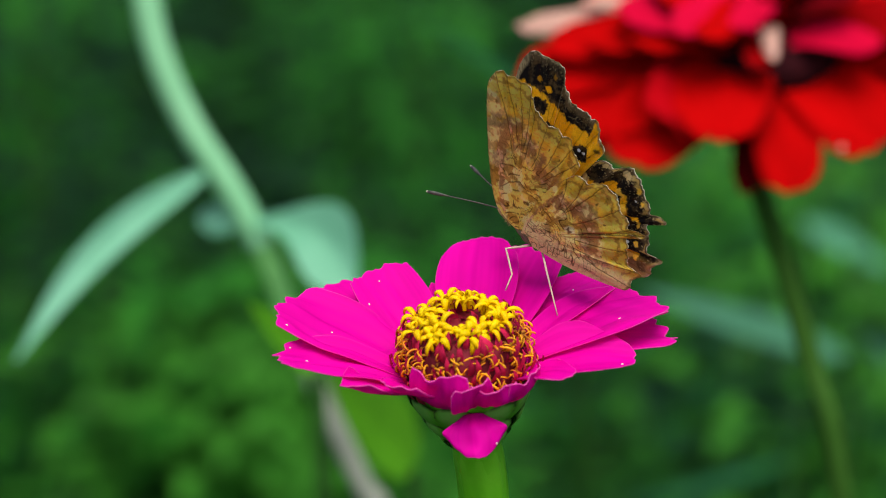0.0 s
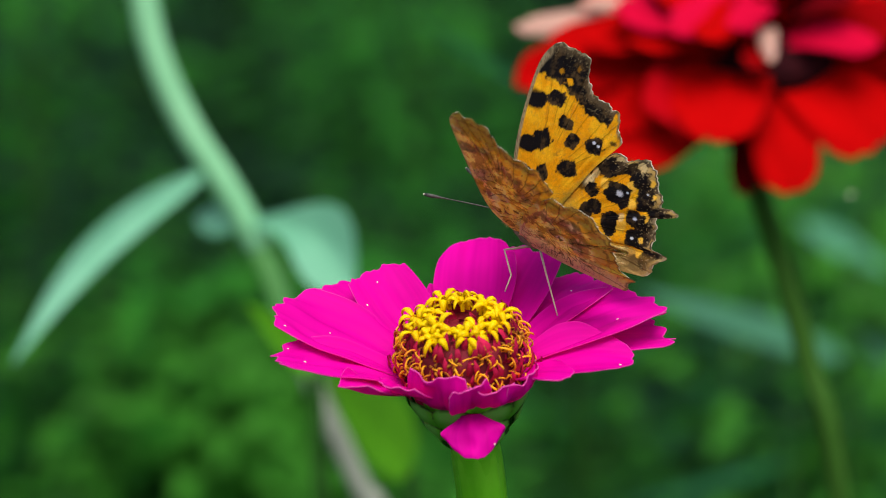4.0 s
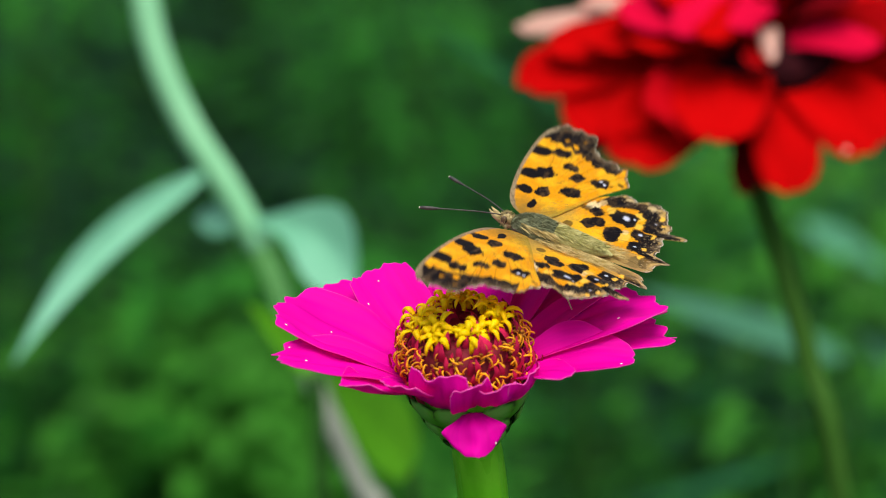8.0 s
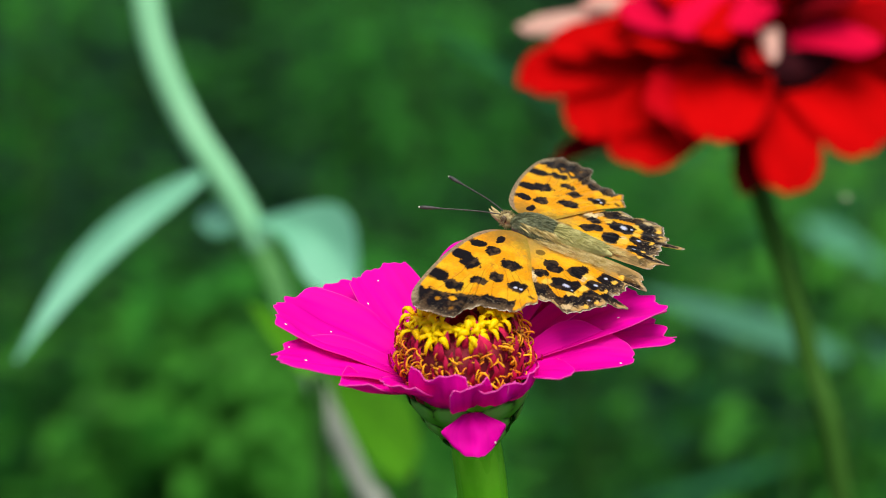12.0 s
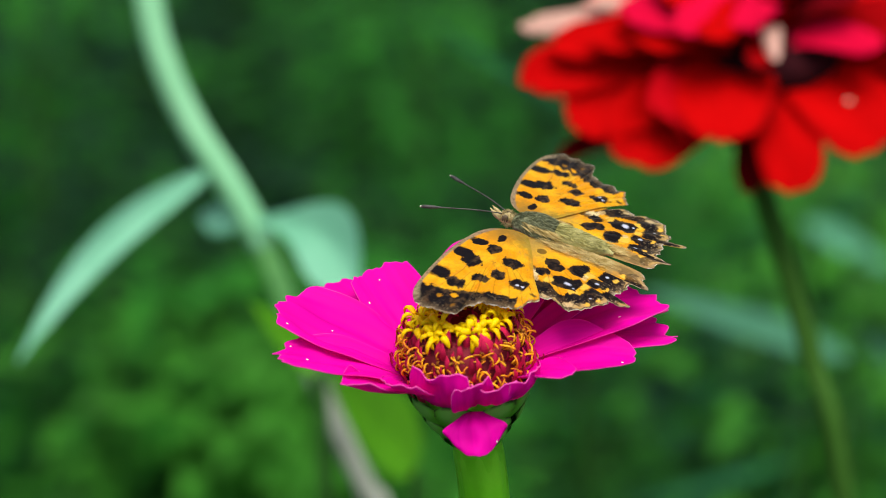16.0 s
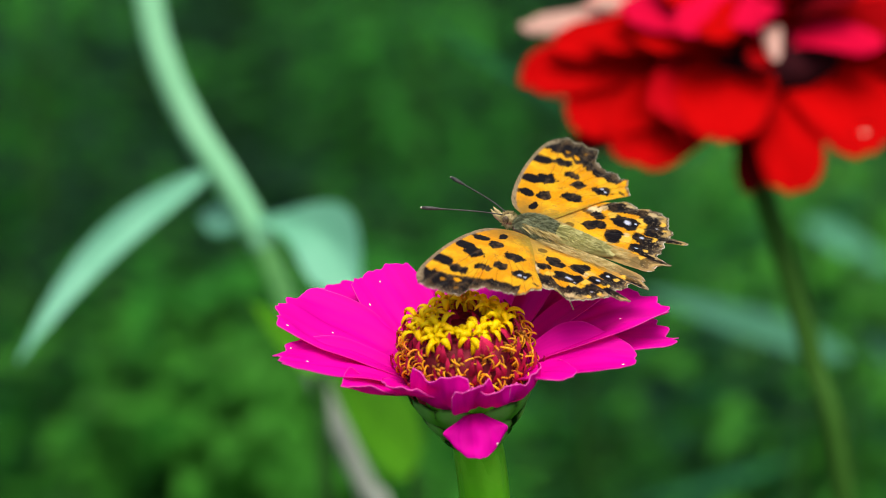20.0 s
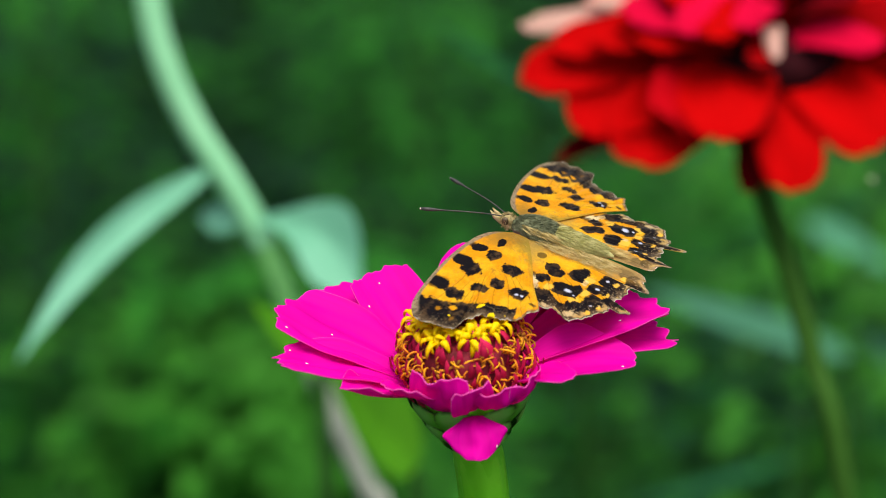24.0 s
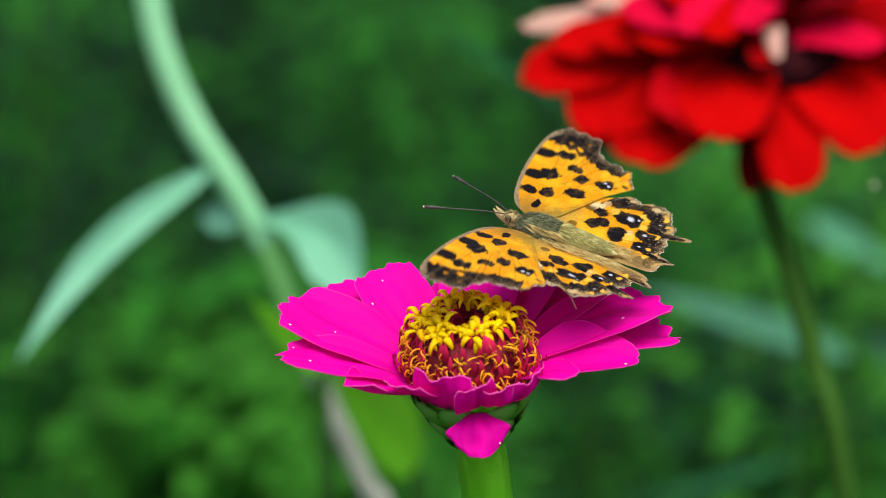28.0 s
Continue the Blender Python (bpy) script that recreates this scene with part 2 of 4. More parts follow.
# ---- ground ----
gv, gf = [], []
for i in range(61):
    for k in range(61):
        x, y = (i - 30) * 0.2, (k - 12) * 0.2
        gv.append((x, y, 0.03 * noise.noise(Vector((x * 2, y * 2, 0)))))
for i in range(60):
    for k in range(60):
        a = i * 61 + k
        gf.append((a, a + 61, a + 62, a + 1))
rim = [(-6, -2.4), (6, -2.4), (6, 9.6), (-6, 9.6)]
far = [(-600, -600), (600, -600), (600, 600), (-600, 600)]
o = len(gv)
gv += [(x, y, -0.03) for x, y in rim] + [(x, y, -0.2) for x, y in far]
for k in range(4):
    gf.append((o + k, o + (k + 1) % 4, o + 4 + (k + 1) % 4, o + 4 + k))
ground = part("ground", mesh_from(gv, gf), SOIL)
tagged(ground, "garden soil under the plants, coloured dark green for shade", "ground", kind="structure")


# ---- pink zinnia ----
FLOWER = pose(0.00375, -0.01937, 0.63567, 10, -7, 0)   # disc base, axis leaning to the lens
FOOT = Vector((0.0105, 0.03, 0.0))
zinnia = empty("pink_zinnia", Matrix.Translation(FOOT), "hot pink zinnia with yellow and wine-red centre on green stem", "flower")
IN_FOOT = Matrix.Translation(-FOOT) @ FLOWER
HOT, HOT_UNDER, HOT_EDGE = (0.93, 0.0003, 0.47), (0.93, 0.0012, 0.45), (0.97, 0.22, 0.60)


def pink_petal(tip_x, tip_y, away, az, width, lift=0.04, droop=0.0, cup=0.12, notch=0.05, roll=0.0, r0=8.6, z0=-0.6, seed=0, base_w=0.45, ruffle=0.05, tipround=0.17):
    """A ray petal from the rim of the disc at azimuth az to a tip 'away' metres behind the flower's own plane."""
    a = FLOWER @ Vector((r0 * MM * math.cos(radians(az)), r0 * MM * math.sin(radians(az)), z0 * MM))
    b = seen(tip_x, tip_y, away)
    x, z = (b - a).normalized(), FLOWER.to_3x3() @ Vector((0, 0, 1))
    z = (z - x * z.dot(x)).normalized()
    turn = Matrix((x, z.cross(x), z)).transposed().to_4x4()
    me = petal_mesh((b - a).length, width * MM, base_w, lift, droop, cup, notch, seed, HOT, HOT_UNDER, HOT_EDGE, ruffle, tipround=tipround)
    ob = part("petal", me, PINK, zinnia, m=Matrix.Translation(-FOOT) @ Matrix.Translation(a) @ turn @ pose(0, 0, 0, roll, 0, 0))
    for k in range(2 if seed in (15, 17, 4, 14) else 1 if seed in (5, 7, 19) else 0):
        spot = me.vertices[(18 + (seed * 7 + k * 11) % 28) * 45 + (9 + (seed * 13 + k * 17) % 28)].co
        part("pollen_grain", blob(spot, (0.00016 + 0.00008 * (k == 0), 0.00014, 0.0001), 0.2, 8, 6, seed + k), IVORY, ob, "tiny white speck")
    return ob


pink_petal(852, 416, 0.011, 80, 13.6, seed=1, cup=0.10, notch=0.015, tipround=0.22)
pink_petal(772, 498, 0.008, 104, 6.0, seed=2, z0=-1.8, cup=0.0)
pink_petal(955, 432, 0.010, 60, 12.5, seed=3, z0=-1.2, cup=0.06)
pink_petal(1068, 486, 0.006, 40, 13.0, seed=4, z0=-0.9, cup=0.08, lift=0.06)
pink_petal(1174, 534, -0.004, 14, 16.5, seed=5, cup=0.14, lift=0.05, notch=0.05)
pink_petal(1200, 588, -0.006, 3, 12.5, seed=6, z0=-1.2, notch=0.07, lift=0.05)
pink_petal(1124, 632, -0.017, 350, 12.5, seed=7, cup=0.26, roll=16, z0=-0.6, lift=0.07, ruffle=0.04, notch=0.008, tipround=0.36)
pink_petal(1018, 664, -0.026, 330, 7.0, seed=8, cup=0.22, z0=-0.8, ruffle=0.07, notch=0.02, tipround=0.4)
pink_petal(946, 664, -0.027, 308, 9.0, seed=9, r0=9.6, z0=-2.4, lift=-0.12, cup=0.16, roll=6, ruffle=0.09)
pink_petal(878, 692, -0.030, 288, 8.0, seed=10, r0=9.8, z0=-2.2, lift=-0.14, cup=0.18, roll=-10, ruffle=0.08)
pink_petal(836, 684, -0.031, 268, 7.5, seed=11, r0=9.8, z0=-2.3, lift=-0.12, cup=0.06, roll=12, notch=0.09)
pink_petal(768, 668, -0.029, 248, 10.5, seed=12, r0=9.6, z0=-2.4, lift=-0.12, cup=0.14, roll=-8, ruffle=0.09)
pink_petal(690, 684, -0.028, 230, 8.5, seed=20, cup=0.16, z0=-1.0, ruffle=0.08, lift=-0.04)
pink_petal(606, 684, -0.025, 210, 8.5, seed=13, cup=0.16, z0=-0.9, lift=-0.02, ruffle=0.09)
pink_petal(482, 634, -0.018, 186, 11.5, seed=14, cup=0.16, z0=-0.8, roll=-6, lift=0.05, ruffle=0.08)
pink_petal(496, 540, -0.008, 168, 15.0, seed=15, cup=0.10, notch=0.015, lift=0.03, tipround=0.10, ruffle=0.07)
pink_petal(562, 502, 0.006, 150, 9.0, seed=16, z0=-2.6, cup=0.2)
pink_petal(640, 505, 0.006, 140, 8.0, seed=21, z0=-2.6, cup=0.1)
pink_petal(660, 475, 0.002, 134, 11.6, seed=17, cup=0.10, notch=0.012, tipround=0.10, base_w=0.35)
pink_petal(846, 812, -0.027, 272, 10.2, seed=19, r0=10.6, z0=-2.7, lift=0.12, cup=-0.08, base_w=0.3, notch=0.0, tipround=0.62)

# central disc
part("receptacle", lathe([(0.0001, 0.0072), (0.003, 0.0073), (0.0062, 0.0074), (0.0085, 0.0058), (0.0094, 0.002), (0.0096, -0.001), (0.0080, -0.003)], 40), DARKWINE, zinnia, "dark wine-red disc", IN_FOOT)


def floret_mesh(seed):
    """A star floret: short throat and five recurved blunt lobes."""
    q = random.Random(seed)
    verts, faces = [], []
    n = 15
    for r, z in ((0.4, -1.8), (0.5, -0.7), (0.62, -0.05), (0.70, 0.28)):
        for k in range(n):
            a = 2 * math.pi * (k - 1) / n
            verts.append((r * math.cos(a) * MM, r * math.sin(a) * MM, z * MM))
    for i in range(2):
        for k in range(n):
            a, b = i * n + k, i * n + (k + 1) % n
            faces.append((a, b, b + n, a + n))
    for p in range(5):
        az = 2 * math.pi * p / 5
        long, fat = q.uniform(0.9, 1.25), q.uniform(0.9, 1.15)
        ring = [3 * n + 3 * p + c for c in range(3)] + [2 * n + 3 * p + c for c in (2, 1, 0)]
        bow = q.uniform(-0.1, 0.7)
        rows = ((1.1, 0.72 + 0.2 * bow, 0.50), (1.7, 0.82 + 0.5 * bow, 0.54), (2.3, 0.5 + 0.6 * bow, 0.46), (2.7, -0.1 + 0.4 * bow, 0.30), (2.78, -0.5 + 0.3 * bow, 0.12))
        for x, z, w in rows:
            o = len(verts)
            for sd, dz, ww in ((-1, -0.10, 1), (0, 0.12, 1), (1, -0.10, 1), (1, -0.3, 0.8), (0, -0.38, 0.8), (-1, -0.3, 0.8)):
                xx, yy = x * long, sd * w * ww * fat
                verts.append(((xx * math.cos(az) - yy * math.sin(az)) * MM, (xx * math.sin(az) + yy * math.cos(az)) * MM, (z + dz) * MM))
            new_ring = list(range(o, o + 6))
            for k in range(6):
                faces.append((ring[k], ring[(k + 1) % 6], new_ring[(k + 1) % 6], new_ring[k]))
            ring = new_ring
        faces.append(tuple(ring))
        nxt = (p + 1) % 5
        faces.append((2 * n + 3 * p + 2, 2 * n + 3 * nxt, 3 * n + 3 * nxt, 3 * n + 3 * p + 2))
    return mesh_from(verts, faces, name="floret")


floret_kinds, withered_kinds = [floret_mesh(s) for s in range(6)], [floret_mesh(s) for s in range(6)]
rnd = random.Random(5)


def disc_spot(az, r, z, tilt, size, spin):
    if 60 < az % 360 < 220:
        z += 0.5 * math.sin(radians((az % 360 - 60) * 1.125))   # higher on the far side
    return IN_FOOT @ pose(0, 0, 0, 0, 0, az) @ pose(r * MM, 0, z * MM, 0, tilt, 0) @ pose(0, 0, 0, 0, 0, spin) @ Matrix.Scale(size, 4)


for k in range(9):
    part("floret", floret_kinds[k % 6], YELLOW, zinnia, m=disc_spot(k * 40 + rnd.uniform(-14, 14), rnd.uniform(4.0, 5.3), 9.3 + rnd.uniform(-0.8, 0.8), 10 + rnd.uniform(-26, 26), rnd.uniform(0.78, 1.05), rnd.uniform(0, 70)))
for k in range(16):
    part("floret", floret_kinds[(k + 2) % 6], YELLOW, zinnia, m=disc_spot(k * 22.5 + rnd.uniform(-11, 11), rnd.uniform(5.9, 7.1), 8.9 + rnd.uniform(-0.8, 0.6), 16 + rnd.uniform(-22, 26), rnd.uniform(0.78, 1.05), rnd.uniform(0, 70)))


for k in range(16):
    part("withered_floret", withered_kinds[k % 6], WITHERED, zinnia, m=disc_spot(k * 22.5 + rnd.uniform(-10, 10), rnd.uniform(8.6, 9.4), rnd.uniform(4.6, 7.0), 60 + rnd.uniform(-30, 30), rnd.uniform(0.35, 0.55), rnd.uniform(0, 70)))


def scale_mesh(w, h):
    """A pointed wine-red chaffy scale."""
    verts, faces = [], []
    for i, (t, ww, b) in enumerate(((0, 0.8, 0.0), (0.35, 1.0, 0.18), (0.7, 0.75, 0.2), (1.0, 0.1, 0.05))):
        for s in (-1, 0, 1):
            verts.append((b * h + (0.18 * w if s == 0 else 0), s * w * ww * 0.5, t * h))
    for i in range(3):
        for k in range(2):
            a = i * 3 + k
            faces.append((a, a + 1, a + 4, a + 3))
    return mesh_from(verts, faces, name="scale")


scale_kind = scale_mesh(1.15 * MM, 3.2 * MM)
for ring, (r, z, tilt, n) in enumerate(((9.9, -1.8, 16, 44), (9.7, -0.2, 12, 44), (9.4, 1.4, 8, 42), (9.0, 3.2, 2, 40), (8.3, 5.2, -10, 36), (6.6, 6.4, -16, 28), (4.8, 6.0, -12, 20), (2.8, 6.0, -14, 12))):
    for k in range(n):
        az = 360 / n * (k + 0.5 * (ring % 2)) + rnd.uniform(-4, 4)
        part("scale", scale_kind, WINE, zinnia, m=IN_FOOT @ pose(0, 0, 0, 0, 0, az) @ pose((r + rnd.uniform(-.2, .3)) * MM, 0, z * MM, 0, tilt + rnd.uniform(-18, 22), 0) @ pose(0, 0, 0, rnd.uniform(-22, 22), 0, 0) @ Matrix.Scale(rnd.uniform(0.6, 1.35), 4))


def hook_mesh(seed):
    """A curled stigma thread."""
    q = random.Random(seed)
    long, curl = q.uniform(1.6, 3.0), q.uniform(1.4, 4.4)
    p, a, pts = Vector((0, 0, 0)), q.uniform(0.2, 0.7), []
    side = q.uniform(-0.4, 0.4)
    for i in range(10):
        pts.append(p.copy())
        p = p + Vector((math.sin(a), side * 0.5 * math.cos(a * 1.3), math.cos(a))) * long / 9 * MM
        a += curl / 9
    return tube(pts, [0.11 * MM] * 7 + [0.14 * MM, 0.13 * MM, 0.07 * MM], 6, "stigma")


hook_kinds = {mat: [hook_mesh(s) for s in range(9)] for mat in (ORANGE, DEEPORANGE)}
for k in range(280):
    t = rnd.random() ** 0.9
    z = -0.6 + 7.6 * t
    r = 10.0 - 1.7 * max(0, t - 0.35)
    mat = DEEPORANGE if k % 5 in (1, 3) else ORANGE
    part("stigma", hook_kinds[mat][k % 9], mat, zinnia, m=disc_spot(k * 137.5, r, z, 30 + rnd.uniform(-25, 35), rnd.uniform(0.9, 1.5), rnd.uniform(-100, 100)))

# green cup of bracts and the stem
cup_shape = [(0.0078, -0.0008), (0.0088, -0.0028), (0.0084, -0.0045), (0.0067, -0.0075), (0.0050, -0.0105), (0.0041, -0.0130), (0.0038, -0.0150), (0.0037, -0.0175)]
part("cup", lathe(cup_shape, 36), STEM, zinnia, "green cup", IN_FOOT)


def bract_mesh(w, h):
    u, v = np.meshgrid(np.linspace(0, 1, 10), np.linspace(-1, 1, 9), indexing="ij")
    u, v = u.ravel(), v.ravel()
    ww = 0.75 + 0.25 * np.sin(u * math.pi / 2)
    top = 1 - 0.28 * np.abs(v) ** 2.2 * step(0.4, 1.0, u)
    y, z = v * w * 0.5 * ww, u * h * top
    x = 0.0008 * np.sin(u * math.pi * 0.85) - 0.10 * w * v ** 2
    c = np.tile(np.array((0.13, 0.46, 0.02)), (len(u), 1))
    c = blend(c, (0.26, 0.60, 0.12), step(0.2, 0.75, u) * (1 - step(0.4, 0.9, np.abs(v))) * 0.8)
    rim = np.maximum(step(0.93, 0.98, u), step(0.95, 0.99, np.abs(v)) * step(0.3, 0.6, u))
    c = blend(c, (0.03, 0.03, 0.012), rim * (0.35 + 0.65 * step(0.35, 0.6, vnoise(u * 7, v * 4, 3))))
    faces = [(i * 9 + k, i * 9 + k + 1, i * 9 + k + 10, i * 9 + k + 9) for i in range(9) for k in range(8)]
    return mesh_from(np.stack([x, y, z], 1), faces, c, name="bract")


for row, (r, z, tilt, n, w, h) in enumerate(((6.8, -7.9, 27, 9, 7.0, 6.8), (5.0, -10.9, 31, 8, 5.2, 5.8), (3.8, -13.2, 24, 6, 4.2, 4.4))):
    kind = bract_mesh(w * MM, h * MM)
    for k in range(n):
        az = 360 / n * (k + 0.5 * (row % 2)) + rnd.uniform(-5, 5) + 12
        part("bract", kind, BRACT, zinnia, m=IN_FOOT @ pose(0, 0, 0, 0, 0, az) @ pose((r + 0.25) * MM, 0, z * MM, 0, tilt + rnd.uniform(-3, 5), 0))
top, down = IN_FOOT @ Vector((0, 0, -0.0118)), IN_FOOT.to_3x3() @ Vector((0, 0, -1))
line = bend([top, top + down * 0.012, top + down * 0.022 + Vector((0, 0.0015, -0.010)), top + down * 0.030 + Vector((0, 0.006, -0.045)), Vector((0.004, 0.012, 0.40)), Vector((-0.004, 0.004, 0.2)), Vector((0, 0, -0.01))], 10)
part("stem", tube(line, [0.0030, 0.0034, 0.0036, 0.0037] + [0.0037] * (len(line) - 4), 24, ribs=0.10), STEM, zinnia, "ribbed green stem")

# ---- butterfly ----
FIRST = pose(0.01413, -0.00256, 0.65404, -8.23, -19.58, 147.40)
SECOND = pose(0.01388, -0.00161, 0.65387, -10.47, -13.97, 159.34)
HINGE = 0.0024
butterfly = empty("butterfly", SECOND, "orange butterfly with black spots and ragged wings on pink zinnia", "butterfly")
FORE = ((2.0, 0.3), (4.8, 1.9), (6.4, 4.2), (7.5, 8.0), (8.3, 12.5), (8.8, 17.5), (9.0, 22.0), (8.8, 25.3), (7.9, 27.5), (6.6, 28.7), (4.0, 28.7), (0.9, 28.3), (0.25, 26.6), (-0.4, 24.8), (-2.0, 23.2),
        (-4.2, 22.6), (-5.6, 21.9), (-7.5, 21.5), (-8.2, 19.6), (-9.2, 18.0), (-9.2, 16.8), (-8.0, 14.9), (-6.0, 11.4), (-4.6, 8.2), (-2.6, 4.0), (-0.7, 0.6))
HIND = ((0.4, 0.2), (-1.0, 5.0), (-2.9, 8.9), (-4.6, 11.5), (-6.3, 13.5), (-8.7, 15.6), (-9.9, 15.8), (-11.4, 15.3), (-13.7, 16.4), (-15.4, 16.0), (-17.1, 14.6), (-17.8, 13.0), (-19.1, 11.4), (-19.0, 10.5), (-22.1, 10.6), (-22.4, 10.0),
        (-21.9, 9.6), (-19.4, 9.3), (-19.5, 7.0), (-20.1, 5.2), (-20.1, 3.5), (-22.5, 3.2), (-22.4, 2.4), (-21.4, 1.2), (-21.2, -0.2), (-19.6, -1.2), (-14.0, -1.9), (-8.0, -2.0), (-2.0, -1.4))
FORE_SPOTS = ((7.0, 18.9, 1.5, 1.45), (3.8, 20.1, 1.6, 1.35), (5.8, 11.8, 1.5, 1.25), (3.8, 13.3, 1.5, 1.55), (0.85, 17.0, 1.35, 1.05), (-1.1, 14.7, 1.2, 1.25), (-5.1, 15.5, 1.6, 1.45),
              (-1.8, 10.2, 1.75, 1.45), (4.9, 7.2, 1.15, 1.0), (2.3, 8.1, 1.15, 1.6), (2.4, 4.2, 0.65, 1.15))
HIND_SPOTS = ((-6.8, 8.7, 0.95, 0.95), (-7.1, 5.3, 1.2, 1.1), (-8.1, 6.2, 1.1, 1.0), (-4.3, 3.2, 0.8, 0.7), (-11.5, 9.7, 1.95, 1.8), (-11.5, 4.6, 1.3, 1.75), (-15.6, 7.0, 1.45, 1.2), (-16.0, 4.0, 1.1, 1.2), (-16.2, 11.0, 1.2, 1.5),
              (-14.8, 12.9, 1.5, 1.1), (-11.2, 13.9, 2.3, 0.85), (-7.6, 13.0, 0.9, 1.2), (-19.2, 1.0, 0.8, 1.3), (-18.6, 4.9, 0.6, 1.2), (-18.5, 8.3, 0.6, 1.2))
HIND_GOLD = ((-8.6, 10.6, 1.0), (-13.4, 11.5, 0.95), (-14.2, 8.9, 0.85), (-17.5, 11.3, 0.6), (-16.4, 13.2, 0.7), (-17.2, 7.6, 0.75), (-17.7, 4.1, 0.65), (-18.1, 1.9, 0.6), (-13.4, 5.2, 1.0))
VEIN_ENDS = (0.03, 0.13, 0.24, 0.36, 0.48, 0.60, 0.72, 0.84, 0.95)


def wing_mesh(outline, spots, eyes, fore, mirror):
    """A wing as a fan from its root: upper side +z, y outward (millimetres in, metres out)."""
    n_edge, n_ray = 640, 160
    pts = np.array([tuple(p)[:2] for p in bend([(x, y, 0) for x, y in outline], 30)])
    seg = np.hypot(*np.diff(pts, axis=0).T)
    s = np.concatenate([[0], np.cumsum(seg)])
    e = np.linspace(0, s[-1], n_edge)
    ex, ey = np.interp(e, s, pts[:, 0]), np.interp(e, s, pts[:, 1])
    m0, m1 = (s[30 * 8] / s[-1], s[30 * 20] / s[-1]) if fore else (s[30 * 4] / s[-1], s[30 * 25] / s[-1])   # the ragged outer margin
    vein_at = [m0 + (m1 - m0) * f for f in VEIN_ENDS]
    far_out = step(m0, m0 + 0.02, e / e[-1]) * (1 - step(m1, m1 + 0.02, e / e[-1]))
    jag = (vnoise(e * 0.9, e * 0, 4) - 0.5) * 0.7 + (vnoise(e * 2.6, e * 0, 8) - 0.5) * 0.45
    grow = 1 + 0.036 * jag * far_out * (1 - 0.6 * step(26, 28, ey) * fore)
    rx, ry = (1.0, 0.3) if fore else (-0.8, 0.2)
    ex, ey = rx + (ex - rx) * grow, ry + (ey - ry) * grow
    r = np.linspace(0.0, 1, n_ray) ** 0.8
    R, E = np.meshgrid(r, np.arange(n_edge), indexing="ij")
    R, E = R.ravel(), E.ravel()
    x, y = rx + (ex[E] - rx) * R, ry + (ey[E] - ry) * R
    dist = np.hypot(ex[E] - rx, ey[E] - ry) * (1 - R)          # to the edge along the ray
    t = e[E] / e[-1]
    margin = step(m0, m0 + 0.02, t) * (1 - step(m1 - 0.01, m1 + 0.01, t))
    between = np.abs(np.interp(t, vein_at, np.arange(len(vein_at))) % 1.0 - 0.5)
    wob = fnoise(x * 0.9, y * 0.9, 2) - 0.5
    grain = fnoise(x * 5, y * 5, 6) - 0.5
    fine = vnoise(x * 9, y * 9, 16) - 0.5
    # veins: fine lines from the middle of the wing to the margin
    veins, trunk = np.zeros(len(x)), np.zeros(len(x))
    fx, fy = (3.0, 6.5) if fore else (-3.4, 3.0)
    for vt in vein_at:
        c = int(vt * (n_edge - 1))
        dx, dy = ex[c] - fx, ey[c] - fy
        long = math.hypot(dx, dy)
        along = ((x - fx) * dx + (y - fy) * dy) / long ** 2
        aside = ((x - fx) * dy - (y - fy) * dx) / long + (0.5 * math.sin(vt * 31) + 0.7) * np.sin(np.clip(along, 0, 1) * math.pi)
        aside = aside + 0.35 * wob
        line = 1 - step(0.04, 0.13, np.abs(aside))
        veins = np.maximum(veins, line * step(0.36, 0.46, along + 0.08 * math.sin(vt * 77)))
        trunk = np.maximum(trunk, line * step(0.0, 0.1, along))
    # upper side
    up = np.tile(np.array((0.82, 0.35, 0.003)), (len(x), 1))
    up = blend(up, (0.90, 0.49, 0.012), step(0.4, 0.75, fnoise(x * 0.35, y * 0.35, 5)))
    if fore:
        up = blend(up, (0.24, 0.16, 0.03), (1 - step(1.0, 7.0, y + wob * 4)) * 0.8)
        trail = x + 0.6 + y * 0.53
        up = blend(up, (0.36, 0.26, 0.03), (1 - step(0.2, 1.7, trail + wob)) * (1 - step(13, 16, y)) * 0.8)
        up = blend(up, (0.40, 0.20, 0.02), (1 - step(0.4, 1.6, np.hypot(x - 0.2, y - 11.6))) * step(0.45, 0.6, vnoise(x * 3, y * 3, 31)) * 0.7)
        inner = np.interp(x, (-9.5, -7.0, -6.2, -4.9, -1.8, 1.0, 4.9, 9.0), (23.0, 22.2, 18.6, 18.9, 19.5, 21.3, 22.7, 23.1)) + 1.0 * (0.25 - between) + wob * 2.4
        dark = step(-0.25, 0.35, y - inner)
        dark = np.maximum(dark, margin * (1 - step(0.3, 0.9, dist + wob)) * 0.8)
        dark = np.maximum(dark, (1 - step(0.5, 0.9, np.hypot((x + 8.0) * 1.1, (y - 16.7) * 1.6) + wob)) * 0.8)
        for hx, hy, hr, hs in ((2.9, 23.5, 0.6, 1), (4.8, 24.5, 0.45, 0.5), (1.8, 25.8, 0.5, 0.3)):
            dark = dark * (1 - hs * (1 - step(0.6, 1.15, np.hypot(x - hx, y - hy) / hr + wob * 2.2 + grain * 0.9)))
        # dark feet of the costal spots
        for cy, a in ((11.4, 1.2), (7.0, 0.9), (18.8, 1.8)):
            dark = np.maximum(dark, (1 - step(0.5, 1.0, np.abs(y - cy) / a + wob * 0.5)) * step(5.4, 6.2, x) * 0.85)
    else:
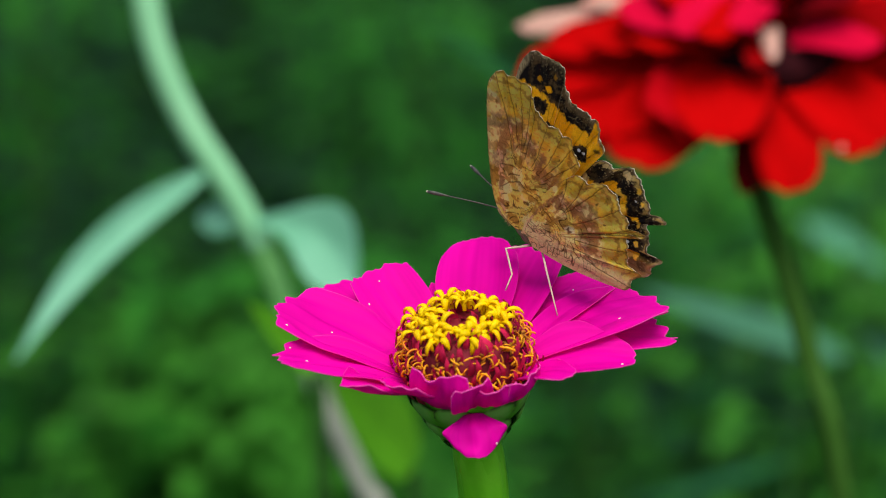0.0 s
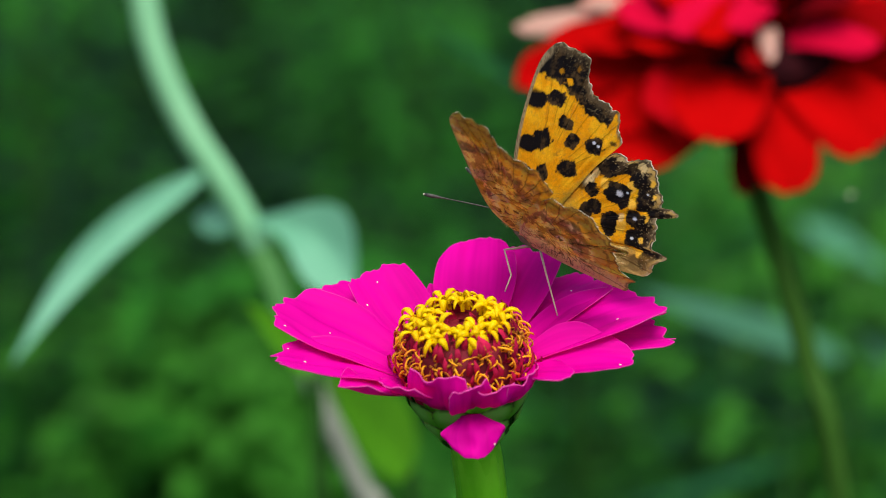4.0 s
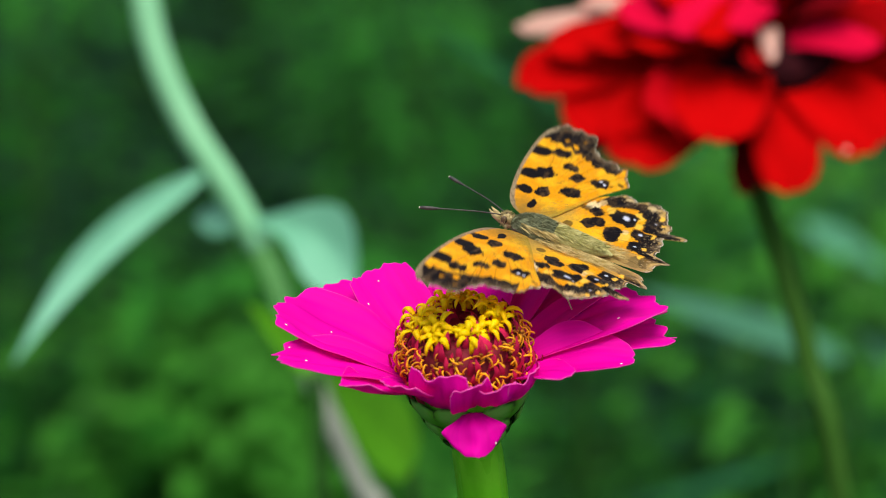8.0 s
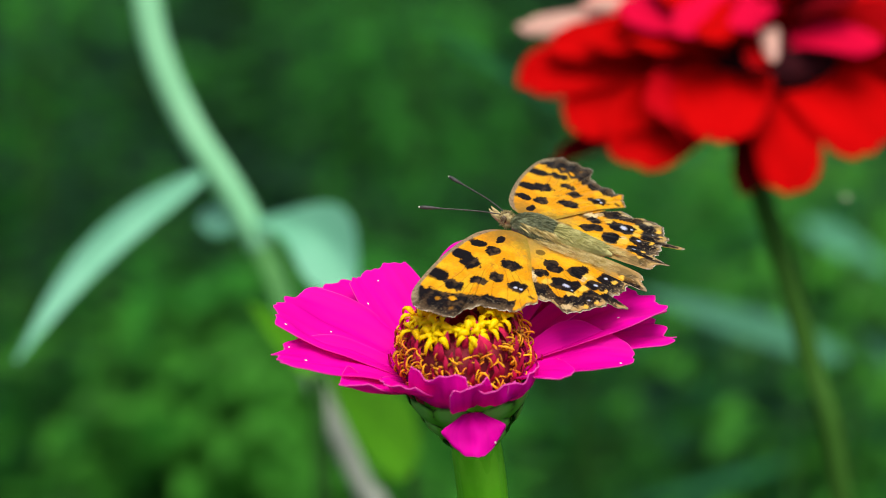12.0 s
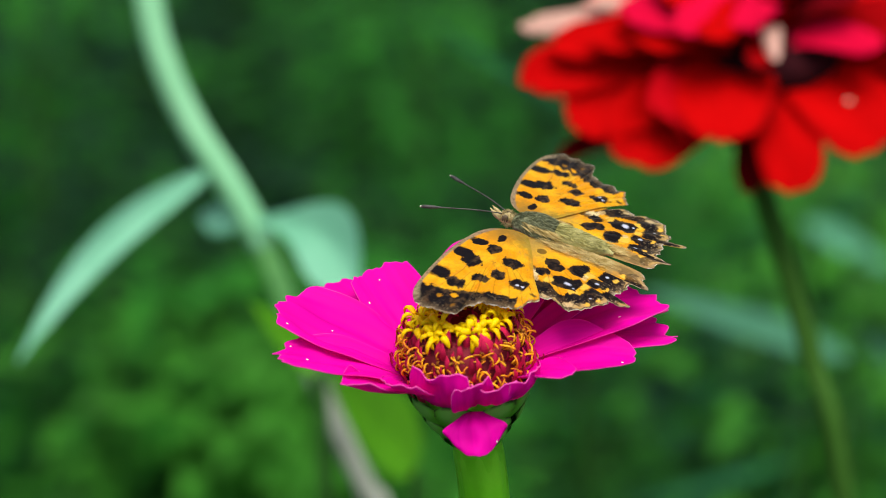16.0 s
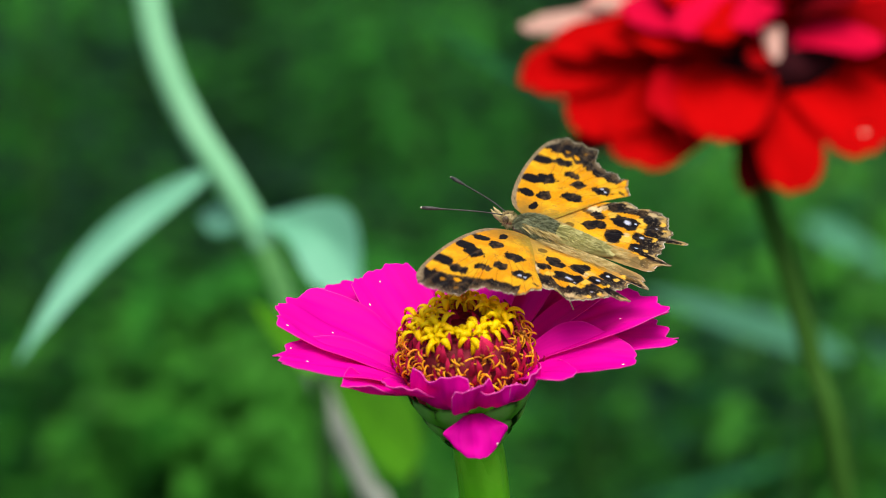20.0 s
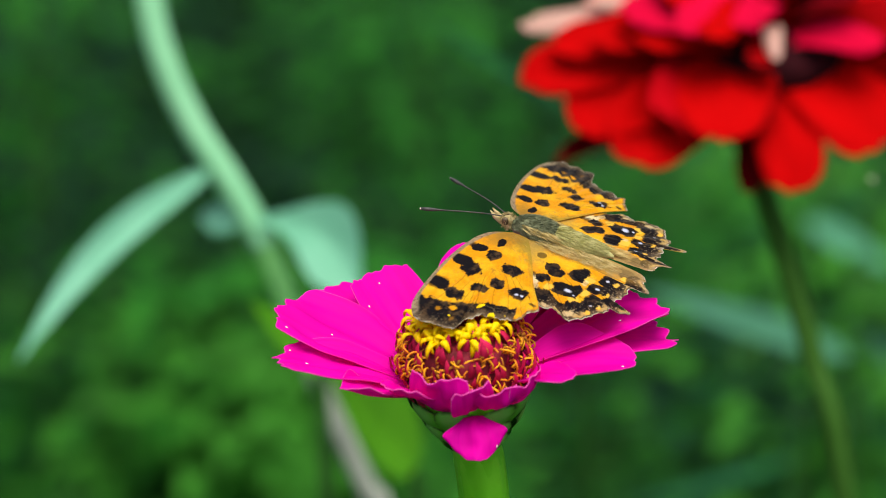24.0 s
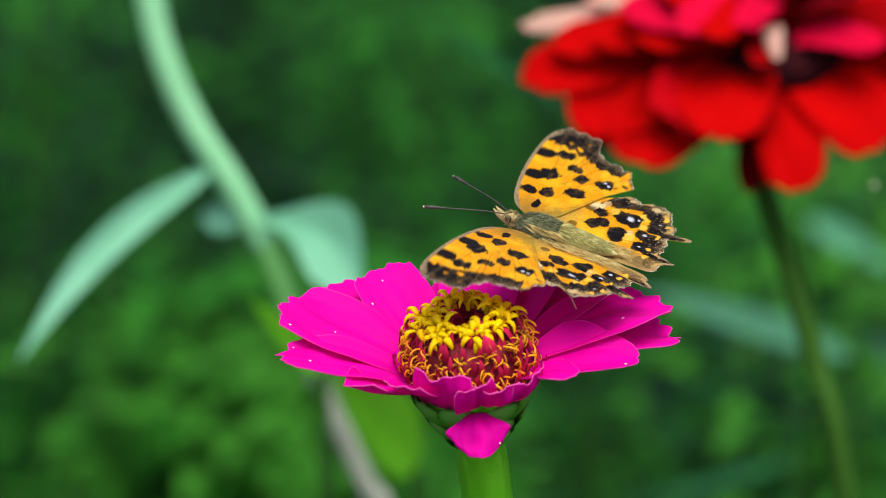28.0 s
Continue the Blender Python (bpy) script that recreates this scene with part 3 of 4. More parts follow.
        up = blend(up, (0.36, 0.27, 0.10), (1 - step(0.4, 2.8, y + wob * 2.5 + 0.06 * (x + 12))) * 0.9)
        up = blend(up, (0.44, 0.30, 0.07), (1 - step(2.5, 7.0, -x + y * 0.1 + wob * 2)) * 0.8)
        band = 4.8 + 1.2 * step(-12, -9, x)
        dark = margin * (1 - step(band - 0.5, band + 0.2, dist + wob * 2.4 + 0.9 * between)) * (1 - 0.6 * step(3, 0.5, y))
        lune = (1 - step(0.20, 0.34, between + grain * 0.3)) * step(0.3, 0.5, dist) * (1 - step(0.9, 1.4, dist + wob * 1.5))
        up = blend(up, (0.62, 0.41, 0.13), margin * (1 - step(1.6, 2.0, dist)))
        dark = dark * (1 - lune * 0.85)
        for cx, cy, a in HIND_GOLD:
            d = np.hypot(x - cx, y - cy) / a + wob * 0.9 + grain * 0.3
            dark = dark * step(0.72, 1.05, d)
            up = blend(up, (0.95, 0.56, 0.06), 1 - step(0.8, 1.1, d))
        for cx, cy, a, k in ((-5.6, 10.0, 1.25, 1.0), (-6.6, 11.6, 0.9, 0.7), (-9.9, 14.7, 0.9, 0.7), (-14.0, 15.0, 0.8, 0.8), (-13.2, 6.3, 0.6, 0.6)):
            d = np.hypot(x - cx, (y - cy) * 0.85) / a + wob + grain * 0.4
            dark = dark * (1 - k * (1 - step(0.7, 1.1, d)))
            up = blend(up, (0.84, 0.68, 0.36), (1 - step(0.7, 1.1, d)) * k)
        dark = np.maximum(dark, (1 - step(0.5, 1.1, np.hypot((x + 4.9) * 0.8, y - 8.6) + wob)) * 0.75)
    for cx, cy, ax, ay in spots:
        ax, ay = ax * (1.08 if fore else 1.18), ay * (1.08 if fore else 1.18)
        d = (np.abs((x - cx) / ax) ** 2.3 + np.abs((y - cy) / ay) ** 2.3) ** (1 / 2.3) + 0.02 + (vnoise(x * 1.1, y * 1.1, 3) - 0.5) * 0.5 + (vnoise(x * 5, y * 5, 13) - 0.5) * 0.2
        dark = np.maximum(dark, (1 - step(0.90, 1.06, d)) * (1.0 if cy > 3.3 else 0.7))
    coal = blend(np.tile(np.array((0.006, 0.0045, 0.006)), (len(x), 1)), (0.085, 0.05, 0.022), step(0.42, 0.72, fnoise(x * 1.1, y * 1.1, 33)) * margin * (0.9 if fore else 0.5))
    coal = blend(coal, (0.13, 0.09, 0.05), margin * (1 - step(0.6, 1.8, dist + wob * 2)) * 0.7)
    dark = np.clip(dark * (1.06 + 0.3 * np.minimum(grain, 0)), 0, 1)
    up = up * (1 - dark[:, None]) + coal * dark[:, None]
    for cx, cy, a in eyes:
        d = np.hypot((x - cx) * 0.8, y - cy) / a + fine * 0.4
        up = blend(up, (0.66, 0.70, 0.86), (1 - step(0.5, 1.0, d)) * 0.95)
    worn = step(0.66, 0.76, fnoise(x * 2.6, y * 2.6, 81)) * (1 - dark)
    up = blend(up, (0.34, 0.22, 0.07), worn * (0.25 if fore else 0.4))
    # worn pale scales on the margin, then the fringe
    fringe = margin * (1 - step(0.25, 0.7, dist + wob * 0.8)) * step(0.35, 0.6, vnoise(t * 130, dist * 3, 12))
    up = blend(up, (0.42, 0.33, 0.20), fringe * 0.75)
    up = blend(up, (0.82, 0.76, 0.64), margin * (1 - step(0.04, 0.18, dist)) * step(0.32, 0.5, vnoise(t * 90, t * 0, 15)) * 0.95)
    up = blend(up, (0.60, 0.46, 0.24), margin * step(0.78, 0.84, vnoise(x * 4 + 3, y * 4, 91)) * (1 - step(1.5, 4.0, dist)) * (0.2 if fore else 0.6))
    if fore:
        edge = (1 - step(0.7, 1.25, dist * 0.6 + wob * 0.3)) * (1 - margin) * step(0.8, 2.5, y) * step(2, 4, x)
        up = blend(up, (0.34, 0.27, 0.16), edge * 0.95)
        up = blend(up, (0.09, 0.06, 0.035), edge * step(0.55, 0.7, vnoise(t * 260, dist * 4, 17)) * 0.7)
    up = blend(up, up * 0.4, veins * 0.5)
    up = np.clip(up * (1 + 0.35 * grain[:, None] + 0.22 * fine[:, None]), 0, 1)
    # under side: marbled ochre and brown bark pattern in bands across the wing
    Q = R + wob * 0.16
    un = np.tile(np.array((1.0, 0.70, 0.17)), (len(x), 1))
    un = blend(un, (1.0, 0.88, 0.48), step(0.44, 0.54, fnoise(x * 0.45 + 9, y * 0.4, 23)) * 0.75)
    un = blend(un, (0.32, 0.165, 0.025), step(0.53, 0.60, fnoise(x * 0.45 + 4, y * 0.55, 21)) * 0.75)
    if fore:
        costal = step(3.0, 5.5, x)
        for cy, a in ((9.5, 1.1), (13.8, 1.6), (18.6, 1.5), (23.0, 0.9)):
            un = blend(un, (0.17, 0.085, 0.022), (1 - step(0.5, 1.1, np.abs(y - cy + 0.35 * (x - 7)) / a + wob * 2.6)) * costal * 0.6)
        for cy in (11.6, 16.2, 21.0):
            un = blend(un, (0.96, 0.72, 0.42), (1 - step(0.4, 1.1, np.abs(y - cy + 0.3 * (x - 7)) / 1.3 + wob * 2.6)) * costal * 0.5)
    # mauve-brown band, then yellow-ochre cells outside it
    band = step(0.47, 0.54, Q) * (1 - step(0.66, 0.74, Q))
    un = blend(un, (0.36, 0.185, 0.09), band * (0.3 + 0.6 * step(0.38, 0.52, fnoise(x * 0.8, y * 0.6, 41))))
    un = blend(un, (0.84, 0.56, 0.36), band * step(0.62, 0.70, fnoise(x * 0.7 + 7, y * 0.7, 46)) * 0.8)
    cell = step(0.70, 0.78, Q) * (1 - step(0.14, 0.42, between + grain * 0.2))
    un = blend(un, (1.0, 0.62, 0.05), step(0.70, 0.80, Q) * margin * 0.75)
    un = blend(un, (0.98, 0.70, 0.16), cell * margin * step(0.35, 0.55, fnoise(x * 0.9, y * 0.9, 43)) * 0.7)
    un = blend(un, (0.20, 0.09, 0.02), margin * (1 - step(0.25, 0.6, np.abs(dist - 2.2 - wob * 2.4 + 1.5 * between))) * 0.6)
    dots = np.hypot((between - 0.0) * 6.0, dist - 5.2 - wob * 1.5)
    un = blend(un, (0.05, 0.03, 0.02), margin * (1 - step(0.2, 0.42, dots)) * 0.85)
    if not fore:
        inner = 1 - step(0.6, 4.2, y + wob * 3 - 0.08 * (x + 8))
        un = blend(un, (0.86, 0.62, 0.46), inner * 0.75)
        net = np.minimum(np.abs(vnoise(x * 0.8, y * 1.3, 55) - 0.5), np.abs(vnoise(x * 1.3 + 5, y * 0.8, 57) - 0.5))
        un = blend(un, (0.13, 0.07, 0.045), (1 - step(0.02, 0.06, net)) * (0.25 + 0.6 * inner) * (1 - step(0.6, 0.75, Q)))
        un = blend(un, (0.92, 0.84, 0.66), (1 - step(0.4, 0.8, np.hypot((x + 8.6) * 0.6, y - 5.0) + wob)) * 0.9)   # the pale comma mark
    slow = vnoise(x * 0.55 + 3, y * 0.55, 61) - 0.5
    ripple = np.abs(np.sin(math.pi * (np.hypot(x - rx, y - ry) + 3.0 * slow) / 1.3))
    squiggle = (1 - step(0.14, 0.40, ripple)) * step(0.34, 0.46, vnoise(x * 0.9 + 5, y * 0.9, 47))
    un = blend(un, (0.045, 0.018, 0.006), squiggle * (0.9 - 0.7 * step(0.50, 0.64, Q)))
    un = blend(un, (0.14, 0.065, 0.02), step(0.70, 0.78, fnoise(x * 2.2, y * 2.2, 27)) * 0.5)
    un = blend(un, (0.10, 0.042, 0.012), np.maximum(veins, trunk * 0.4) * 0.7)
    un = blend(un, (0.06, 0.035, 0.018), margin * (1 - step(0.12, 0.75, dist + wob)) * 0.75)
    un = blend(un, (0.80, 0.74, 0.62), margin * (1 - step(0.03, 0.12, dist)) * step(0.4, 0.55, vnoise(t * 90, t * 0, 15)) * 0.9)
    if fore:
        un = blend(un, (0.16, 0.10, 0.05), (1 - step(0.2, 0.7, dist)) * (1 - margin) * step(2, 4, x) * step(0.3, 0.6, vnoise(t * 300, dist * 2, 19)) * 0.8)
    un = np.clip(un * np.array((1.12, 1.08, 0.85)) * (1.12 + 0.5 * grain[:, None] + 0.25 * fine[:, None]), 0, 1)
    camber = 0.55 * np.sin(np.clip(y / 26, 0, 1) * math.pi) + 0.13 * np.cos(between * 6.28) * step(0.2, 0.8, R) * margin
    camber = camber + 0.07 * (fnoise(x * 1.3, y * 1.3, 71) - 0.5) + 0.05 * veins
    zed = camber if fore else camber - 0.35
    sgn = -1 if mirror else 1
    n = len(x)
    verts = np.concatenate([np.stack([x, sgn * y, zed + 0.035], 1), np.stack([x, sgn * y, zed - 0.035], 1)]) * MM
    i, k = np.meshgrid(np.arange(n_ray - 1), np.arange(n_edge - 1), indexing="ij")
    a = (i * n_edge + k).ravel()
    topf = np.stack([a, a + n_edge, a + n_edge + 1, a + 1], 1)
    botf = topf[:, ::-1] + n
    q = (n_ray - 1) * n_edge + np.arange(n_edge - 1)
    rimf = np.stack([q, q + n, q + n + 1, q + 1], 1)
    faces = np.concatenate([topf, botf, rimf])
    if not mirror:
        faces = faces[:, ::-1]
    me = mesh_from(verts, faces.tolist(), np.concatenate([up, un]), name="wing")
    me.materials.append(WING)
    me.materials.append(WING_UNDER)
    slot = np.zeros(len(faces), np.int32)
    slot[len(topf):2 * len(topf)] = 1
    me.polygons.foreach_set("material_index", slot)
    return me


FORE_EYES, HIND_EYES = ((-4.9, 15.8, 0.36), (-5.7, 15.5, 0.30)), ((-11.7, 9.8, 0.62), (-12.9, 10.4, 0.22), (-15.6, 7.0, 0.38), (-16.3, 11.4, 0.22), (-16.1, 3.9, 0.3))
wings = {}
for side, sgn in (("left", 1), ("right", -1)):
    for pair, outline, spots, eyes in (("forewing", FORE, FORE_SPOTS, FORE_EYES), ("hindwing", HIND, HIND_SPOTS, HIND_EYES)):
        wings[side, pair] = part(pair, wing_mesh(outline, spots, eyes, pair == "forewing", sgn < 0), WING, butterfly, "ragged orange wing with black spots, mottled brown beneath", Matrix.Translation((0, sgn * HINGE, 0)))

part("thorax", blob((-0.0012, 0, 0), (0.0044, 0.0025, 0.0024), 0.10, seed=1), FUR, butterfly, "olive furry thorax")
part("abdomen", tube([Vector((-4.4 - i * 1.0, 0, 0.5 - 0.02 * i)) * MM for i in range(11)], [r * MM for r in (1.4, 1.65, 1.75, 1.75, 1.65, 1.55, 1.4, 1.2, 0.95, 0.6, 0.25)], 16), ABDOMEN, butterfly, "tan abdomen")


def fur_mesh(count, seed, place, long, thick=0.00006):
    """Fine hair blades; place(q) gives a root and a direction in millimetres."""
    q = random.Random(seed)
    verts, faces = [], []
    for k in range(count):
        p, d = place(q)
        p, d = Vector(p) * MM, Vector(d).normalized()
        side = d.orthogonal().normalized()
        side.rotate(Matrix.Rotation(q.uniform(0, 6.28), 3, d))
        n = long * q.uniform(0.6, 1.3) * MM
        o = len(verts)
        droop = Vector((-0.25, 0, -0.15)) * n
        verts += [p - side * thick, p + side * thick, p + d * n * 0.6 + droop * 0.4 + side * thick * 0.7, p + d * n * 0.6 + droop * 0.4 - side * thick * 0.7, p + d * n + droop]
        faces += [(o, o + 1, o + 2, o + 3), (o + 3, o + 2, o + 4)]
    return mesh_from(verts, faces, name="fur")


def on_thorax(q):
    a, b = q.uniform(-1, 1), q.uniform(-1.5, 1.5)
    r = math.sqrt(1 - a * a)
    n = Vector((a, r * math.sin(b), r * math.cos(b)))
    return (-1.2 + 4.3 * n.x, 2.4 * n.y, 2.3 * n.z), (n.x - 0.9, n.y, n.z * 0.8)


def on_head(q):
    n = Vector((q.gauss(0, 1), q.gauss(0, 1), q.gauss(0, 1))).normalized()
    return (4.0 + 1.2 * n.x, 1.15 * n.y, 0.2 + 1.1 * n.z), (n.x + 0.2, n.y, n.z + 0.3)


def on_abdomen(q):
    u, b = q.random(), q.uniform(-1.2, 1.2)
    r = 1.7 * (1 - 0.55 * u ** 2)
    return (-4.4 - 8.5 * u, r * math.sin(b), 0.5 + r * math.cos(b)), (-1.6, math.sin(b) * 0.8, math.cos(b) * 0.6)


def on_roots(q):
    s = q.choice((-1, 1))
    u = q.random()
    return (1.0 - 5 * u, s * q.uniform(1.4, 2.2), q.uniform(0.6, 1.5)), (-1.2 - u, s * q.uniform(0.3, 1.0), q.uniform(0.1, 0.45))


def on_inner_wing(s):
    """Hair lying on the inner field of the upper side of a hind wing, in the wing's own space."""
    def place(q):
        u = q.random()
        return (-2.0 - 13.0 * u, s * (-1.3 + 2.7 * q.random() ** 1.6 + 0.5 * u), 0.03 + q.uniform(0.0, 0.2)), (-1.5, s * q.uniform(0.0, 0.7), q.uniform(0.26, 0.5))
    return place


for s, side in ((1, "left"), (-1, "right")):
    tagged(part("fur", fur_mesh(900, 6 + s, on_inner_wing(s), 1.5, 0.00003), BROWNFUR, wings[side, "hindwing"], "tan hair on the wing"), kind="stuff")
def on_fore_root(s):
    """Golden hair lying on the root of the upper side of a forewing, in the wing's own space."""
    def place(q):
        u = q.random() ** 1.4
        return (-0.4 + 3.2 * q.random() - 0.45 * 6 * u, s * (0.6 + 6.0 * u), 0.05 + 0.3 * u), (-0.9, s * q.uniform(0.5, 1.4), q.uniform(0.15, 0.35))
    return place


for s, side in ((1, "left"), (-1, "right")):
    tagged(part("fur", fur_mesh(420, 16 + s, on_fore_root(s), 1.3, 0.00003), GOLDFUR, wings[side, "forewing"], "golden hair on the wing root"), kind="stuff")
tagged(part("fur", fur_mesh(450, 4, on_head, 0.55), TANFUR, butterfly, "brown hair on the head"), kind="stuff")
tagged(part("fur", fur_mesh(2600, 1, on_thorax, 0.75), FUR, butterfly, "grey-green thorax hair"), kind="stuff")
tagged(part("fur", fur_mesh(1500, 2, on_abdomen, 0.9), ABDOMEN, butterfly, "yellow-olive abdomen hair"), kind="stuff")
tagged(part("fur", fur_mesh(900, 3, on_roots, 1.8), BROWNFUR, butterfly, "brown hair at the wing roots"), kind="stuff")
head = part("head", blob((0.0040, 0, 0.0002), (0.0010, 0.00095, 0.0009), 0.12, seed=3), TANFUR, butterfly)
for sgn in (1, -1):
    part("eye", blob((0.0043, sgn * 0.00085, 0.0004), (0.0006, 0.0004, 0.0007), 0, 14, 10), EYEMAT, butterfly, "brown eye")
    part("palp", tube(bend([Vector((4.6, sgn * 0.4, -0.3)) * MM, Vector((6.0, sgn * 0.5, 0.3)) * MM, Vector((7.2, sgn * 0.5, 1.2)) * MM], 5), [0.00042] * 7 + [0.00032, 0.00022, 0.00014, 0.00006], 8), TANFUR, butterfly)
    rod = bend([Vector((5.0, sgn * 0.6, 1.0)) * MM, Vector((9.0, sgn * 2.6, 1.1)) * MM, Vector((16.9, sgn * 6.2, 0.5)) * MM], 12)
    ant = part("antenna", tube(rod, [0.0001] * (len(rod) - 5) + [0.00015, 0.00024, 0.00030, 0.00030, 0.00022], 8), ANTENNA, butterfly, "thin clubbed antenna")
    part("tip", blob(rod[-1], (0.00022, 0.00020, 0.00020), 0, 10, 8), IVORY, ant, "pale antenna tip")
LEG_LINES = (((-1.4, 1.5, -1.9), (0.9, 5.5, -2.1), (-2.1, 7.0, -4.8), (-2.4, 8.4, -7.2)), ((-3.2, 1.2, -1.8), (-6.5, 3.8, -3.5), (-11.3, 5.9, -8.2)),
             ((-1.4, -1.5, -1.9), (1.0, -5.0, -2.2), (-1.0, -6.4, -5.0)), ((-3.2, -1.2, -1.8), (-5.5, -4.0, -3.0), (-8.5, -5.8, -6.2)))
for pts in LEG_LINES:
    rows = [Vector(p) * MM for p in pts]
    rows = [r.lerp(q, f) for r, q in zip(rows, rows[1:]) for f in (0, 0.33, 0.66)] + [rows[-1]]
    part("leg", tube(rows, [0.00021 - 0.00011 * i / len(rows) for i in range(len(rows))], 8), LEG, butterfly, "thin cream leg")


# ---- things behind ----
# tall pale stem with two leaves
p880 = seen(650, 880, 0.4)
stalk = empty("tall_stem", Matrix.Translation((p880.x + 0.06, p880.y + 0.01, 0)), "tall pale green flower stem with two narrow leaves", "plant")
inv = stalk.matrix_world.inverted()
upper = [inv @ seen(x, y, 0.40) for x, y in ((252, -300), (254, -140), (260, 0), (286, 110), (338, 225), (402, 325), (444, 400), (462, 440))]
middle = [inv @ seen(x, y, 0.40) for x, y in ((460, 434), (486, 490), (516, 570), (532, 610))]
lower = [inv @ seen(x, y, 0.40) for x, y in ((530, 606), (570, 700), (610, 790), (652, 880), (700, 985))] + [Vector((-0.015, -0.005, 0.33)), Vector((-0.003, 0, 0.15)), Vector((0, 0, -0.01))]
up_line, mid_line, low_line = bend(upper, 8), bend(middle, 8), bend(lower, 8)
part("upper_stem", tube(up_line, [0.0036 - 0.0010 * min(1, max(0, (i - 48) / 14)) for i in range(len(up_line))], 14), PALESTEM, stalk, "pale green stem")
part("middle_stem", tube(mid_line, 0.0029, 14), MIDSTEM, stalk, "yellow-green stem")
part("lower_stem", tube(low_line, 0.0028, 14), DRYSTEM, stalk, "greyish brown lower stem")


def leaf_between(parent, a, b, width, mat, droop=0.0, fold=0.15, roll=0.0, seed=0, label="", face=(0, -1, 0.35), sweep=0.0, peak=0.75):
    """A leaf from a to b whose upper side turns to face, then rolls about its midrib."""
    x = (b - a).normalized()
    z = Vector(face)
    z = (z - x * z.dot(x)).normalized()
    rot = Matrix((x, z.cross(x), z)).transposed().to_4x4()
    return part("leaf", leaf_mesh((b - a).length, width, droop, fold, seed, sweep=sweep, peak=peak), mat, parent, label, Matrix.Translation(a) @ rot @ pose(0, 0, 0, roll, 0, 0))


leaf_between(stalk, inv @ seen(372, 300, 0.40), inv @ seen(28, 640, 0.37), 0.0076, PALELEAF, 0.0, 0.25, 0, 1, "pale green drooping leaf", sweep=-0.07, peak=0.8)
leaf_between(stalk, inv @ seen(425, 395, 0.40), inv @ seen(632, 520, 0.37), 0.0185, PALELEAF, 0.0, 0.2, 0, 2, "pale green folded leaf", sweep=0.17, peak=2.0)
leaf_between(stalk, inv @ seen(430, 395, 0.41), inv @ seen(350, 385, 0.44), 0.008, PALELEAF, 0.0, 0.2, 0, 3, "small pale green leaf")

# red zinnia behind
RC = off(0.0686, 0.0405, 0.30)
red_foot = Vector((seen(1490, 882, 0.3).x + 0.02, seen(1490, 882, 0.3).y, 0))
red = empty("red_zinnia", Matrix.Translation(red_foot), "large double red zinnia with drooping petals, out of focus", "flower")
IN_RED = Matrix.Translation(-red_foot) @ Matrix.Translation(RC) @ pose(0, 0, 0, 7, 0, 0)
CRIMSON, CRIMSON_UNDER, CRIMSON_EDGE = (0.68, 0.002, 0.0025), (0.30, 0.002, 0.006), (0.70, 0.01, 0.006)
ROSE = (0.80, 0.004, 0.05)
# darker reds carry the shade between petal layers in their colour
SHADED_RED, DEEP_SHADE_RED = (0.42, 0.002, 0.004), (0.20, 0.002, 0.006)
PALE = (0.84, 0.50, 0.40)


def red_petal(az, el, length, width, seed, colour=CRIMSON, under=CRIMSON_UNDER, droop=0.05, z0=0.0, r0=10.0, cup=0.1, roll=0.0):
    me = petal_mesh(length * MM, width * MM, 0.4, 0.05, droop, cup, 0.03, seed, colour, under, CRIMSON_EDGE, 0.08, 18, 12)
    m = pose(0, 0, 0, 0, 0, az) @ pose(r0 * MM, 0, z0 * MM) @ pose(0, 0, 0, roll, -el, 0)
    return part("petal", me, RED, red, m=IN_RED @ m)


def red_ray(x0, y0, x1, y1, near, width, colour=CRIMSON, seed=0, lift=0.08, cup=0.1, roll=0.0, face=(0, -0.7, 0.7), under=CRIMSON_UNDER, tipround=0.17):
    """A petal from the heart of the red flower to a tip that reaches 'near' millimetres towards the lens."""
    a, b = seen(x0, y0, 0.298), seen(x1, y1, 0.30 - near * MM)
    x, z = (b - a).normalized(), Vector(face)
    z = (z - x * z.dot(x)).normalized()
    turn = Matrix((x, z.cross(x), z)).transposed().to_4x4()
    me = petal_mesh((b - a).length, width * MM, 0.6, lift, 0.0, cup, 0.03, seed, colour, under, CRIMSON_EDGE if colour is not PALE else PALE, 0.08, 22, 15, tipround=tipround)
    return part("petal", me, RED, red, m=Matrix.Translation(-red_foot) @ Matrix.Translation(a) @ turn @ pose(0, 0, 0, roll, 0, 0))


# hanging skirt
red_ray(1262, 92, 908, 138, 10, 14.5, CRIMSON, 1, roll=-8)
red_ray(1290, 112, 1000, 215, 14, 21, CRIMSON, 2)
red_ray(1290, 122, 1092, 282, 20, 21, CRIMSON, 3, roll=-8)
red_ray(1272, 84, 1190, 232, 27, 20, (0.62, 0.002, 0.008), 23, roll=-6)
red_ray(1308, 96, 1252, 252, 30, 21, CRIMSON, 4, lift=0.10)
red_ray(1335, 108, 1306, 236, 24, 13, SHADED_RED, 5)
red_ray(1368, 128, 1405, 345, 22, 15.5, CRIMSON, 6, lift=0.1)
red_ray(1345, 150, 1318, 345, 12, 8, DEEP_SHADE_RED, 7)
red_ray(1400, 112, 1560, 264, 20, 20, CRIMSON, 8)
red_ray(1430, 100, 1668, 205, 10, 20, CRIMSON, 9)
red_ray(1240, 130, 975, 288, 4, 6, DEEP_SHADE_RED, 10, lift=-0.1)
